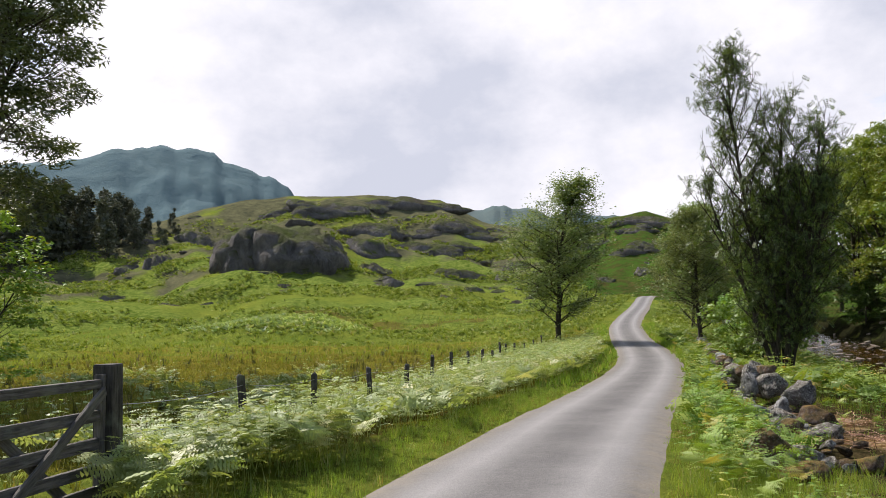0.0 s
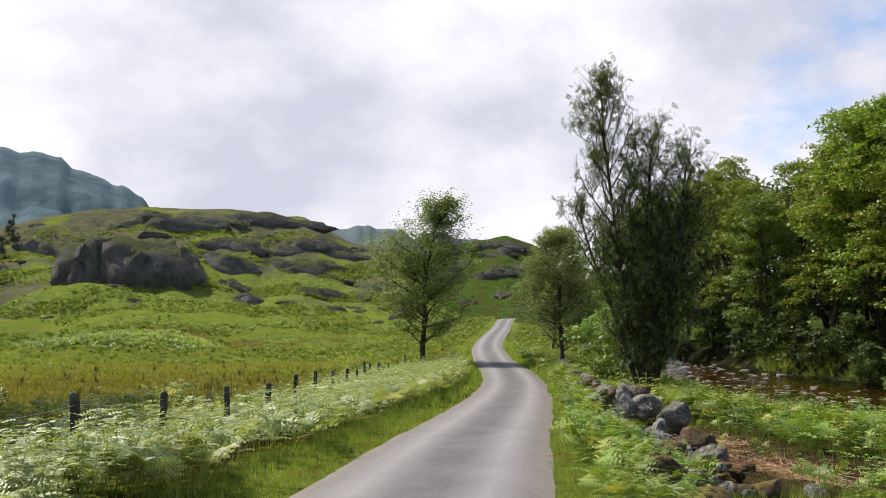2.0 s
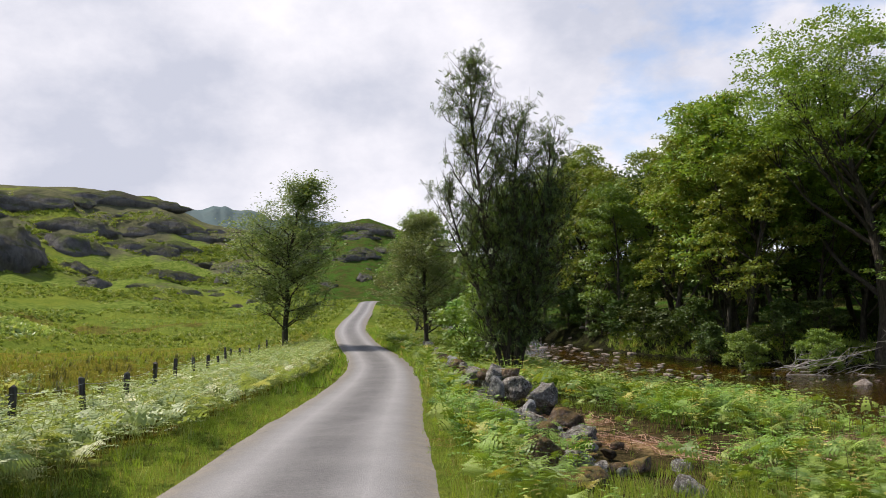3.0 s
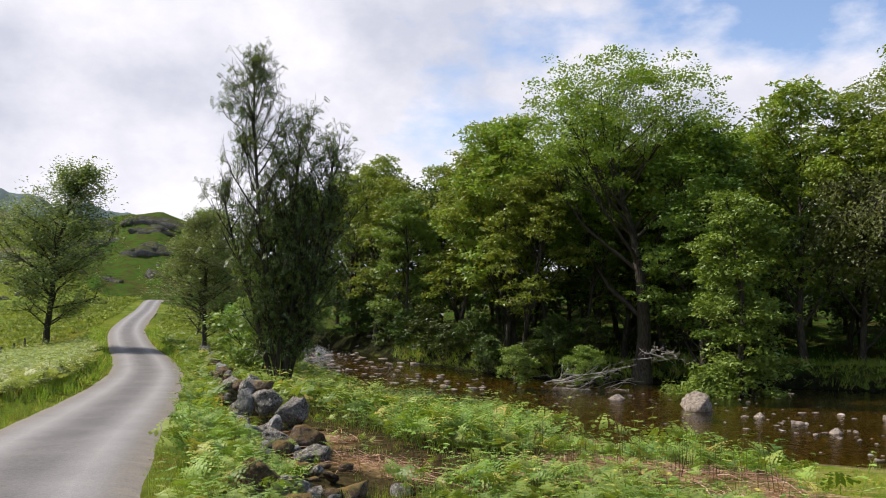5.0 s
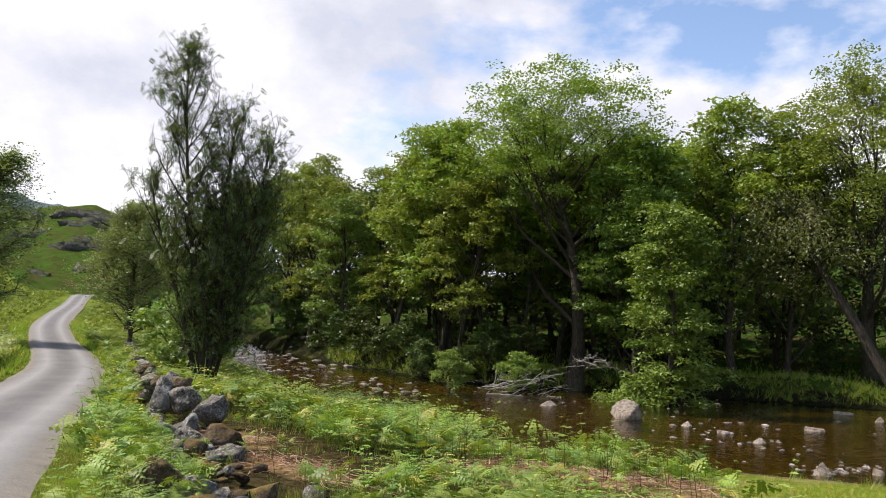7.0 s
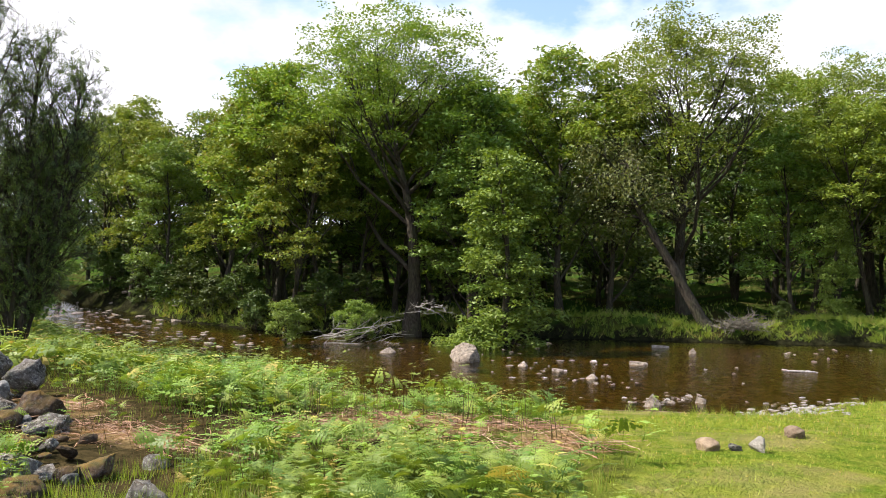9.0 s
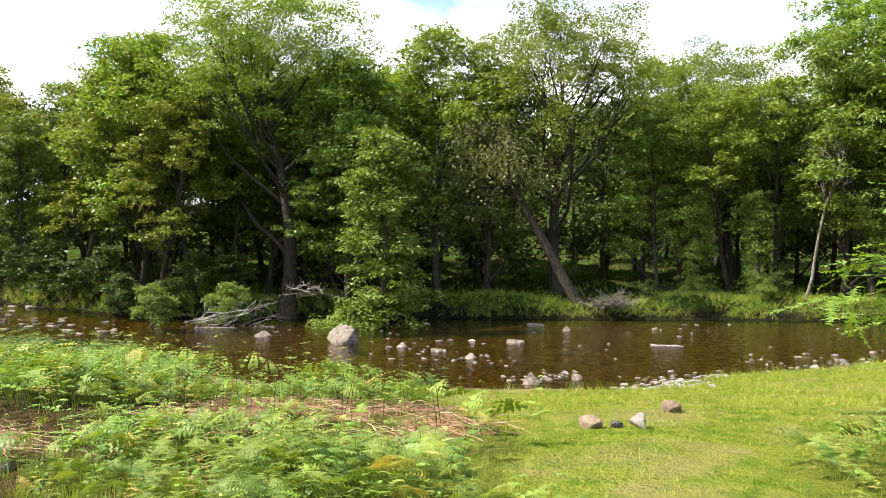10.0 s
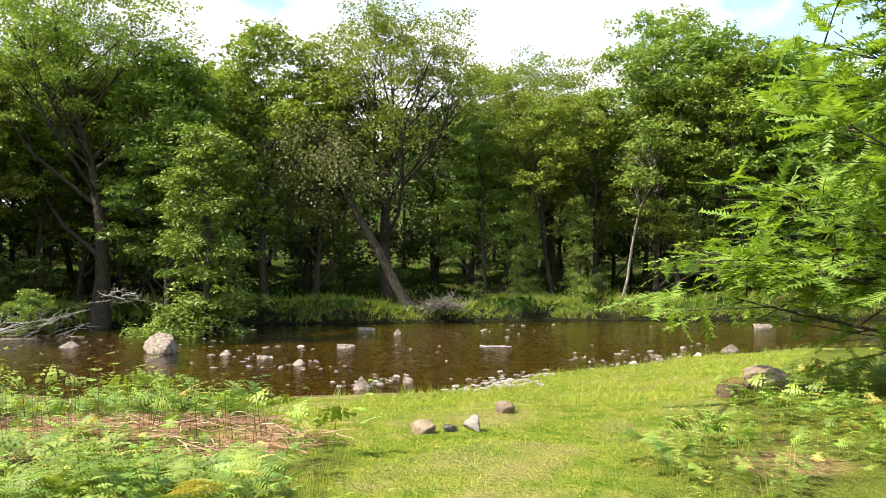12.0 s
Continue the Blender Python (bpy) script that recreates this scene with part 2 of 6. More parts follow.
def ground_mat():
    """Turf, with rush and dead grass, rock, woodland floor, gravel and moss where the masks on the mesh say."""
    m, nt, out = nodes_of("turf")
    pos = where(nt)

    def mask(name, wobble=0.45, scale=0.7):
        a = nt.nodes.new("ShaderNodeAttribute")
        a.attribute_name = name
        w = math_node(nt, "MULTIPLY", math_node(nt, "SUBTRACT", noise_fac(nt, pos, scale, 6, 0.6, 0.2, 0.8), 0.5), wobble * 2)
        r = nt.nodes.new("ShaderNodeMapRange")
        r.inputs["From Min"].default_value, r.inputs["From Max"].default_value = 0.35, 0.65
        nt.links.new(math_node(nt, "ADD", a.outputs["Fac"], w), r.inputs["Value"])
        return r.outputs[0]
    col = blend(nt, noise_fac(nt, pos, 0.16, 6, 0.6), (0.120, 0.165, 0.020), (0.215, 0.230, 0.034))
    col = blend(nt, math_node(nt, "MULTIPLY", noise_fac(nt, pos, 1.7, 6, 0.7, 0.4, 0.65), 0.55), col, (0.050, 0.090, 0.014))
    col = blend(nt, math_node(nt, "MULTIPLY", noise_fac(nt, pos, 24, 3), 0.35), col, (0.17, 0.21, 0.05))
    # bracken cover on the fell: mottled light and dark
    brk = blend(nt, noise_fac(nt, pos, 0.9, 8, 0.75, 0.40, 0.60), (0.070, 0.115, 0.014), (0.190, 0.230, 0.050))
    col = blend(nt, mask("fern", 0.6, 0.05), col, brk)
    col = blend(nt, mask("ochre", 0.5, 0.25), col, blend(nt, noise_fac(nt, pos, 1.4, 6, 0.7), (0.105, 0.115, 0.014), (0.215, 0.185, 0.030)))
    rush = blend(nt, noise_fac(nt, pos, 2.5, 5), (0.085, 0.07, 0.02), (0.15, 0.115, 0.03))
    col = blend(nt, math_node(nt, "MULTIPLY", mask("rush", 0.6, 0.3), 0.8), col, rush)
    heath = blend(nt, noise_fac(nt, pos, 0.22, 7, 0.7), (0.060, 0.062, 0.036), (0.150, 0.145, 0.075))
    col = blend(nt, mask("rock", 0.75, 0.06), col, heath)
    litter = blend(nt, noise_fac(nt, pos, 0.6, 6, 0.65), (0.028, 0.060, 0.010), (0.085, 0.068, 0.025))
    litter = blend(nt, math_node(nt, "MULTIPLY", noise_fac(nt, pos, 0.35, 4, 0.6, 0.45, 0.6), 0.8), litter, (0.048, 0.105, 0.015))
    col = blend(nt, mask("wood", 0.3), col, litter)
    # dead bracken litter, coloured darker to paint shade beneath the fronds
    shaded_duff = blend(nt, noise_fac(nt, pos, 5, 6, 0.7), (0.030, 0.028, 0.012), (0.115, 0.085, 0.038))
    col = blend(nt, mask("shaded_duff", 0.35, 1.2), col, shaded_duff)
    # bank earth, near black: shade of the undercut is painted in
    shaded_soil = blend(nt, noise_fac(nt, pos, 4, 6, 0.7), (0.010, 0.011, 0.006), (0.038, 0.038, 0.018))
    col = blend(nt, mask("shaded_soil", 0.25, 1.0), col, shaded_soil)
    straw = blend(nt, noise_fac(nt, pos, 12, 5, 0.7), (0.19, 0.115, 0.045), (0.48, 0.35, 0.17))
    col = blend(nt, mask("straw", 0.55, 1.1), col, straw)
    lawn = blend(nt, noise_fac(nt, pos, 3.5, 6, 0.7), (0.11, 0.19, 0.018), (0.29, 0.31, 0.050))
    lawn = blend(nt, math_node(nt, "MULTIPLY", noise_fac(nt, pos, 0.8, 5, 0.65, 0.48, 0.64), 0.6), lawn, (0.36, 0.29, 0.12))
    col = blend(nt, mask("lawn", 0.2), col, lawn)
    vor = nt.nodes.new("ShaderNodeTexVoronoi")
    vor.inputs["Scale"].default_value = 5.5
    nt.links.new(pos, vor.inputs["Vector"])
    bed = blend(nt, vor.outputs["Color"], (0.050, 0.040, 0.016), (0.36, 0.285, 0.150))
    col = blend(nt, mask("bed", 0.05), col, bed)
    hgt = math_node(nt, "ADD", noise_fac(nt, pos, 1.8, 8, 0.7), math_node(nt, "MULTIPLY", noise_fac(nt, pos, 20, 4, 0.7), 0.4))
    principled(nt, out, col, 1.0, bump_node(nt, hgt, 0.9, 0.12), 0.0)
    return m


def road_mat():
    m, nt, out = nodes_of("worn_tarmac")
    pos = where(nt)
    col = blend(nt, noise_fac(nt, pos, 0.9, 7, 0.65), (0.045, 0.042, 0.039), (0.100, 0.093, 0.086))
    at = nt.nodes.new("ShaderNodeAttribute")
    at.attribute_name = "wheel"
    col = blend(nt, math_node(nt, "MULTIPLY", math_node(nt, "MULTIPLY", at.outputs["Fac"], noise_fac(nt, pos, 0.7, 5, 0.6, -0.7, 0.8)), 0.95), col, (0.265, 0.254, 0.242))
    ed = nt.nodes.new("ShaderNodeAttribute")
    ed.attribute_name = "edge"
    e = math_node(nt, "MULTIPLY", ed.outputs["Fac"], noise_fac(nt, pos, 3.0, 6, 0.7, 0.25, 0.6))
    col = blend(nt, e, col, (0.22, 0.175, 0.105))
    vor = nt.nodes.new("ShaderNodeTexVoronoi")
    vor.inputs["Scale"].default_value = 55
    nt.links.new(pos, vor.inputs["Vector"])
    col = blend(nt, 0.22, col, blend(nt, vor.outputs["Color"], (0.08, 0.08, 0.08), (0.34, 0.32, 0.30)))
    h = math_node(nt, "ADD", vor.outputs["Distance"], noise_fac(nt, pos, 4, 4))
    principled(nt, out, col, 0.82, bump_node(nt, h, 0.35, 0.012), 0.35)
    return m


def water_mat():
    m, nt, out = nodes_of("peaty_water")
    pos = where(nt)
    mp = nt.nodes.new("ShaderNodeMapping")
    mp.inputs["Rotation"].default_value = (0, 0, radians(28))
    mp.inputs["Scale"].default_value = (1.0, 0.45, 1)
    nt.links.new(pos, mp.inputs["Vector"])
    h = math_node(nt, "ADD", noise_fac(nt, mp.outputs[0], 2.2, 5, 0.6, 0.2, 0.8), math_node(nt, "MULTIPLY", noise_fac(nt, mp.outputs[0], 9, 3, 0.6, 0.2, 0.8), 0.35))
    nrm = bump_node(nt, h, 0.30, 0.05)
    tr = nt.nodes.new("ShaderNodeBsdfTransparent")
    tr.inputs["Color"].default_value = (0.62, 0.50, 0.20, 1)
    gl = nt.nodes.new("ShaderNodeBsdfGlossy")
    gl.inputs["Roughness"].default_value = 0.09
    nt.links.new(nrm, gl.inputs["Normal"])
    fr = nt.nodes.new("ShaderNodeFresnel")
    fr.inputs["IOR"].default_value = 1.33
    nt.links.new(nrm, fr.inputs["Normal"])
    mx = nt.nodes.new("ShaderNodeMixShader")
    nt.links.new(fr.outputs[0], mx.inputs[0])
    nt.links.new(tr.outputs[0], mx.inputs[1])
    nt.links.new(gl.outputs[0], mx.inputs[2])
    nt.links.new(mx.outputs[0], out.inputs["Surface"])
    return m


def plain_mat(name, color, rough=0.6, metal=0.0):
    m, nt, out = nodes_of(name)
    p = principled(nt, out, blend(nt, noise_fac(nt, where(nt), 9, 4), tuple(c * 0.75 for c in color), color), rough)
    p.inputs["Metallic"].default_value = metal
    return m


def fell_mat(name, a, b, scale=0.02):
    m, nt, out = nodes_of(name)
    pos = where(nt)
    col = blend(nt, noise_fac(nt, pos, scale, 8, 0.65), a, b)
    col = blend(nt, math_node(nt, "MULTIPLY", noise_fac(nt, pos, scale * 0.35, 5), 0.5), col, tuple(c * 0.7 for c in a))
    principled(nt, out, col, 1.0, bump_node(nt, noise_fac(nt, pos, scale * 1.5, 8, 0.7), 0.35, 6.0), 0.05)
    return m


TURF, TARMAC, WATER = ground_mat(), road_mat(), water_mat()
# distance haze is tinted into the base colour of both far fells
MOUNTAIN = fell_mat("haze_blue_fell", (0.080, 0.130, 0.145), (0.105, 0.158, 0.165))
RIDGE = fell_mat("haze_grey_fell", (0.085, 0.125, 0.125), (0.125, 0.155, 0.145))
CRAG = crag_mat()
WALL_STONE = stone_mat("wall_stone", (0.026, 0.022, 0.018), (0.30, 0.272, 0.245), 0.75, 0.3, 3.4, 0.14)
LICHEN_STONE = stone_mat("lichened_wall_stone", (0.10, 0.095, 0.088), (0.38, 0.37, 0.35), 0.7, 0.2, 3.0)
RUST_STONE = stone_mat("rusty_wall_stone", (0.035, 0.022, 0.014), (0.20, 0.125, 0.072), 0.2, 0.45, 2.8, 0.85)
RIVER_STONE = stone_mat("river_stone", (0.115, 0.090, 0.066), (0.42, 0.345, 0.270), 0.25, 0.15, 2.4)
PALE_STONE = stone_mat("pale_stone", (0.36, 0.32, 0.27), (0.66, 0.61, 0.55), 0.3, 0.05, 3.0)
TAN_STONE = stone_mat("tan_stone", (0.22, 0.150, 0.095), (0.48, 0.36, 0.245), 0.05, 0.05, 3.0)
BARK = bark_mat("dark_bark", (0.022, 0.017, 0.012), (0.072, 0.058, 0.042))
PALE_BARK = bark_mat("pale_bark", (0.10, 0.085, 0.065), (0.30, 0.27, 0.22), 0.3)
DEAD_WOOD = bark_mat("bleached_wood", (0.22, 0.20, 0.17), (0.45, 0.42, 0.37), 0.1)
POST_WOOD = wood_mat("weathered_dark_timber", (0.022, 0.019, 0.016), (0.075, 0.066, 0.056))
RAIL_WOOD = wood_mat("weathered_grey_timber", (0.05, 0.045, 0.04), (0.15, 0.135, 0.115))
WIRE = plain_mat("galvanised_wire", (0.30, 0.31, 0.31), 0.5, 0.7)
OAK_LEAF = leaf_mat("oak_leaf", (0.096, 0.170, 0.023), (0.226, 0.320, 0.044), (0.20, 0.22, 0.04))
OLIVE_LEAF = leaf_mat("young_oak_leaf", (0.105, 0.185, 0.024), (0.230, 0.330, 0.050), (0.25, 0.24, 0.03), 0.12)
ALDER_LEAF = leaf_mat("alder_leaf", (0.066, 0.140, 0.025), (0.179, 0.289, 0.049), (0.16, 0.21, 0.05))
FRESH_LEAF = leaf_mat("sycamore_leaf", (0.075, 0.150, 0.024), (0.19, 0.30, 0.050), (0.25, 0.34, 0.10))
BIRCH_LEAF = leaf_mat("birch_leaf", (0.080, 0.122, 0.036), (0.190, 0.240, 0.085), (0.25, 0.28, 0.11), 0.15)
ROWAN_LEAF = leaf_mat("rowan_leaf", (0.030, 0.055, 0.014), (0.100, 0.150, 0.034), (0.20, 0.25, 0.08), 0.12)
NEEDLE = leaf_mat("larch_needle", (0.090, 0.175, 0.020), (0.20, 0.31, 0.040), (0.28, 0.38, 0.07), 0.1, 0.4)
PINE_NEEDLE = leaf_mat("pine_needle", (0.035, 0.052, 0.026), (0.095, 0.115, 0.055), (0.13, 0.14, 0.07))
FROND = leaf_mat("bracken_frond", (0.060, 0.145, 0.020), (0.25, 0.350, 0.058), (0.46, 0.38, 0.10), 0.07, 0.28, 0.3, 0.5, tone=True)
# lighter bracken copy: white sun sheen is raised into the base colour
SHEEN_FROND = leaf_mat("bracken_frond_sheen", (0.15, 0.215, 0.06), (0.34, 0.41, 0.16), (0.46, 0.46, 0.24), 0.1, 0.33, 0.4, 0.5, tone=True)
FELL_FROND = leaf_mat("fell_bracken", (0.100, 0.160, 0.018), (0.290, 0.350, 0.085), (0.36, 0.38, 0.15), 0.12, 0.25, 0.1, 0.8, tone=True)
# darker leaf copy: the gloom inside the wood is put into the colour
SHADE_LEAF = leaf_mat("shade_darkened_leaf", (0.028, 0.058, 0.010), (0.070, 0.115, 0.018), (0.11, 0.14, 0.03), 0.05, 0.2)
# leaf colour washed grey to paint the haze over the far trees
HAZY_LEAF = leaf_mat("haze_greyed_leaf", (0.064, 0.074, 0.056), (0.105, 0.115, 0.085), (0.11, 0.11, 0.07), 0.05, 0.1, 0.1, 0.8)
BLADE = leaf_mat("grass_blade", (0.125, 0.215, 0.024), (0.27, 0.355, 0.055), (0.38, 0.34, 0.13), 0.10, 0.35, tone=True)
LAWN_BLADE = leaf_mat("short_grass_blade", (0.15, 0.25, 0.018), (0.34, 0.39, 0.050), (0.48, 0.38, 0.12), 0.12, 0.35, tone=True)
DRY_BLADE = leaf_mat("dead_grass_blade", (0.10, 0.105, 0.012), (0.21, 0.18, 0.030), (0.26, 0.19, 0.06), 0.15, 0.3, tone=True)
STALK = leaf_mat("bracken_stalk", (0.040, 0.034, 0.014), (0.17, 0.115, 0.050), (0.20, 0.16, 0.06), 0.1, 0.1, tone=True)
RUSH_BLADE = leaf_mat("rush_blade", (0.045, 0.058, 0.012), (0.12, 0.120, 0.028), (0.18, 0.14, 0.04), 0.1, 0.2, tone=True)
STRAW = leaf_mat("dead_bracken", (0.14, 0.070, 0.030), (0.46, 0.31, 0.155), (0.58, 0.44, 0.28), 0.15, 0.15, tone=True)

# ---- mesh helpers ----
def mesh_object(name, verts, faces, mat, parent=None, label="", smooth=False, attrs=None):
    """One mesh object from arrays: faces are (n, 3) or (n, 4), or a list of such arrays."""
    verts = np.asarray(verts, dtype=np.float32)
    faces = [np.asarray(f, dtype=np.int32) for f in (faces if isinstance(faces, list) else [faces])]
    me = bpy.data.meshes.new(name)
    loops = np.concatenate([f.ravel() for f in faces])
    sizes = np.concatenate([np.full(len(f), f.shape[1], np.int32) for f in faces])
    me.vertices.add(len(verts))
    me.vertices.foreach_set("co", verts.ravel())
    me.loops.add(len(loops))
    me.loops.foreach_set("vertex_index", loops)
    me.polygons.add(len(sizes))
    me.polygons.foreach_set("loop_start", np.concatenate([[0], np.cumsum(sizes)[:-1]]).astype(np.int32))
    if smooth:
        me.polygons.foreach_set("use_smooth", np.ones(len(sizes), bool))
    for key, values in (attrs or {}).items():
        me.attributes.new(key, "FLOAT", "POINT").data.foreach_set("value", np.asarray(values, np.float32))
    me.update(calc_edges=True)
    me.materials.append(mat)
    ob = new(name, me)
    if parent is not None:
        ob.parent = parent
    if label:
        ob["label"] = label
    return ob


def thing(name, place, label, category, group="", turn=0.0):
    ob = new(name)
    ob.empty_display_size = 0.2
    ob.matrix_basis = pose(*place, 0, 0, turn)
    return tagged(ob, label, category, group)


def smooth01(a, b, v):
    t = np.clip((v - a) / (b - a), 0, 1)
    return t * t * (3 - 2 * t)


def waves(x, y, scale, seed, octaves=4):
    """Cheap smooth noise in about -1..1, from sums of turned sines."""
    r = np.random.RandomState(seed)
    z, amp, tot = 0, 1.0, 0
    for o in range(octaves):
        for _ in range(3):
            a, p = r.uniform(0, 6.28, 2)
            k = 6.28 / scale * 2 ** o * r.uniform(0.7, 1.3)
            z = z + amp * np.sin(k * (x * np.cos(a) + y * np.sin(a)) + p + 1.3 * np.sin(k * 0.6 * (y * np.cos(a) - x * np.sin(a)) + 2 * p))
        tot += amp * 1.7
        amp *= 0.5
    return z / tot


# ---- the plan ----
# middle of the lane: y, x, height
LANE_Y = [-60, -20, -6, 0, 6.8, 10, 14, 18.6, 28, 34.8, 42.6, 54.5, 67.3, 88.8, 113.9, 140, 170]
LANE_X = [-6.0, -4.6, -2.3, -0.90, 0.70, 1.60, 2.75, 4.15, 6.90, 8.70, 10.3, 12.3, 14.6, 19.5, 26.4, 33.6, 43.0]
LANE_Z = [0.1, 0.1, 0.1, 0.1, 0.1, 0.08, 0.05, 0.0, -0.03, 0.03, 0.27, 0.63, 1.33, 2.43, 4.2, 6.4, 7.4]
LANE_HALF = 1.40
# edges of the river, going upstream
NEAR_BANK = [(40, -30), (36, -12), (29.6, 0.4), (25.9, 3.5), (23, 4.75), (21.1, 6.2), (18.3, 6.9), (17.0, 8.6), (15.6, 10.6), (14.7, 13.5), (14.6, 16.5), (14.9, 20), (15.3, 25), (16.4, 31), (17.6, 37), (18.8, 43), (20.2, 50), (22, 60), (26, 75), (30, 100)]
FAR_BANK = [(60, -30), (50, -12), (46.5, 0), (46, 5.6), (44.3, 11), (41.0, 17.9), (38.4, 24.3), (34.4, 30.2), (30.3, 32.6), (27.9, 35.6), (27.2, 39.3), (26.3, 44.2), (26.6, 50.9), (28.1, 59.7), (31, 75), (35, 100)]
# skyline of the near fell: heading and rise, in degrees
FELL_AZ = [-80, -45, -30, -27, -24.7, -22.3, -18.1, -14.4, -11, -7.9, -3.9, -0.7, 1.1, 2.5, 5, 8, 10, 11.5, 13.6, 15.6, 16.5, 19, 25, 40, 60]
FELL_EL = [4.3, 5.3, 6.1, 6.3, 6.7, 7.2, 8.2, 9, 9.5, 9.7, 9.5, 9.3, 8.2, 7.4, 7, 6.7, 7.2, 7.6, 7.75, 7, 6.3, 5.3, 4.3, 3.3, 3.3]


def spline(xs, ys, n=400):
    """Smooth curve through the points: dense samples for np.interp."""
    xs, ys = np.array(xs, float), np.array(ys, float)
    m = np.gradient(ys, xs)
    q = np.linspace(xs[0], xs[-1], n)
    i = np.clip(np.searchsorted(xs, q) - 1, 0, len(xs) - 2)
    h = xs[i + 1] - xs[i]
    t = (q - xs[i]) / h
    return q, (2 * t**3 - 3 * t**2 + 1) * ys[i] + (t**3 - 2 * t**2 + t) * h * m[i] + (-2 * t**3 + 3 * t**2) * ys[i + 1] + (t**3 - t**2) * h * m[i + 1]


_lx, _lz = spline(LANE_Y, LANE_X), spline(LANE_Y, LANE_Z)


def lane_x(y):
    return np.interp(y, *_lx)


def lane_z(y):
    return np.interp(y, *_lz)


def lane_side(x, y):
    """Distance from the lane's middle, negative on the field's side."""
    slope = (lane_x(y + 0.5) - lane_x(y - 0.5))
    return (x - lane_x(y)) / np.sqrt(1 + slope**2)


def water_z(y):
    return np.interp(y, [-30, 30, 35, 40, 45, 51, 60, 75, 100], [-0.75, -0.75, -0.55, -0.30, 0.0, 0.35, 0.65, 1.2, 2.2])


def line_distance(x, y, line):
    best = np.full(np.shape(x), 1e9)
    for (ax, ay), (bx, by) in zip(line[:-1], line[1:]):
        dx, dy = bx - ax, by - ay
        t = np.clip(((x - ax) * dx + (y - ay) * dy) / (dx * dx + dy * dy), 0, 1)
        best = np.minimum(best, np.hypot(x - ax - t * dx, y - ay - t * dy))
    return best


def in_polygon(x, y, poly):
    inside = np.zeros(np.shape(x), bool)
    for (ax, ay), (bx, by) in zip(poly, poly[1:] + poly[:1]):
        cross = ((ay > y) != (by > y)) & (x < (bx - ax) * (y - ay) / (by - ay + 1e-12) + ax)
        inside ^= cross
    return inside


RIVER = NEAR_BANK + FAR_BANK[::-1]


def river(x, y):
    """Inside the water or not, on the far side or not, and the distance to the near and far edges."""
    dn, df = line_distance(x, y, NEAR_BANK), line_distance(x, y, FAR_BANK)
    inside = in_polygon(x, y, RIVER)
    return inside, (~inside) & (df < dn), dn, df


def ground(x, y):
    """Height of the ground, with what covers it."""
    x, y = np.asarray(x, float), np.asarray(y, float)
    r, az = np.hypot(x, y), np.degrees(np.arctan2(x, y))
    u = lane_side(x, y)
    # field and fell
    low = np.interp(r, [0, 8, 15, 40, 75, 110], [0.08, 0.0, -0.15, -0.30, -0.15, 1.2])
    top = 1.7 + 340 * np.tan(np.radians(np.interp(az, FELL_AZ, FELL_EL)))
    s = np.clip((r - 90) / 250, 0, 1.0)
    fell = low + (top - 1.2) * s**1.75 - np.clip(r - 345, 0, 900) * 0.12
    bumps = waves(x, y, 70, 3, 4) * np.interp(r, [40, 120, 250, 400], [0.0, 1.3, 4.0, 5.0]) + waves(x, y, 14, 5, 3) * np.interp(r, [10, 60, 200], [0.05, 0.22, 0.7])
    bumps = bumps * np.interp(r, [300, 338, 345], [1, 0.25, 0.25])
    # low bracken knoll in the field
    knoll = 2.2 * np.exp(-(((x + 22) / 11)**2 + ((y - 105) / 12)**2))
    z = fell + bumps + knoll
    # lane on its gentle causeway
    w = 1 - smooth01(1.9, np.where(u < 0, 5.2 + 0.22 * np.clip(y - 40, 0, 200), 14 + 0.12 * np.clip(y, 0, 200)), np.abs(u))
    w = w * np.interp(y, [150, 185], [1, 0])
    side = lane_z(y) + 0.06 * smooth01(LANE_HALF + 0.25, LANE_HALF + 0.9, np.abs(u)) - 0.03
    z = z * (1 - w) + side * w
    # valley floor towards the river
    inside, far, dn, df = river(x, y)
    wz = water_z(y)
    flat = np.where((u > 0) & (y < 110) & (y > -50), 1.0, 0.0) * smooth01(1.2, 3.0, u)
    floor_near = np.minimum(lane_z(y) + 0.06 * np.clip(y - 30, 0, 30) / 30, 0.3 + 0.02 * y)
    floor_near = np.maximum(floor_near, lane_z(y) - 0.25) + 0.06 * waves(x, y, 5, 8, 3)
    near = np.minimum(floor_near, wz + 0.03 + 0.075 * dn + 0.012 * np.clip(dn - 3, 0, 6)**2 + 0.03 * waves(x, y, 3, 9, 2))
    z = z * (1 - flat) + near * flat
    bank = wz + (0.95 + 0.35 * waves(x, y, 9, 11, 3)) * smooth01(0.0, 0.9, df) + 0.05 * np.minimum(df, 18) + 0.11 * np.clip(df - 14, 0, 45) + 0.22 * np.clip(df - 35, 0, 90)
    bank = bank + 0.22 * waves(x, y, 6, 12, 3) * smooth01(0.5, 3, df)
    z = np.where(far & (x > 15) & (y < 100), bank, z)
    bed = wz - 0.05 - 0.30 * smooth01(0, 3.5, np.minimum(dn, df)) + 0.06 * waves(x, y, 2.5, 13, 3)
    z = np.where(inside, bed, z)
    return z


def ground_z(x, y):
    return float(ground(np.array([x]), np.array([y]))[0])


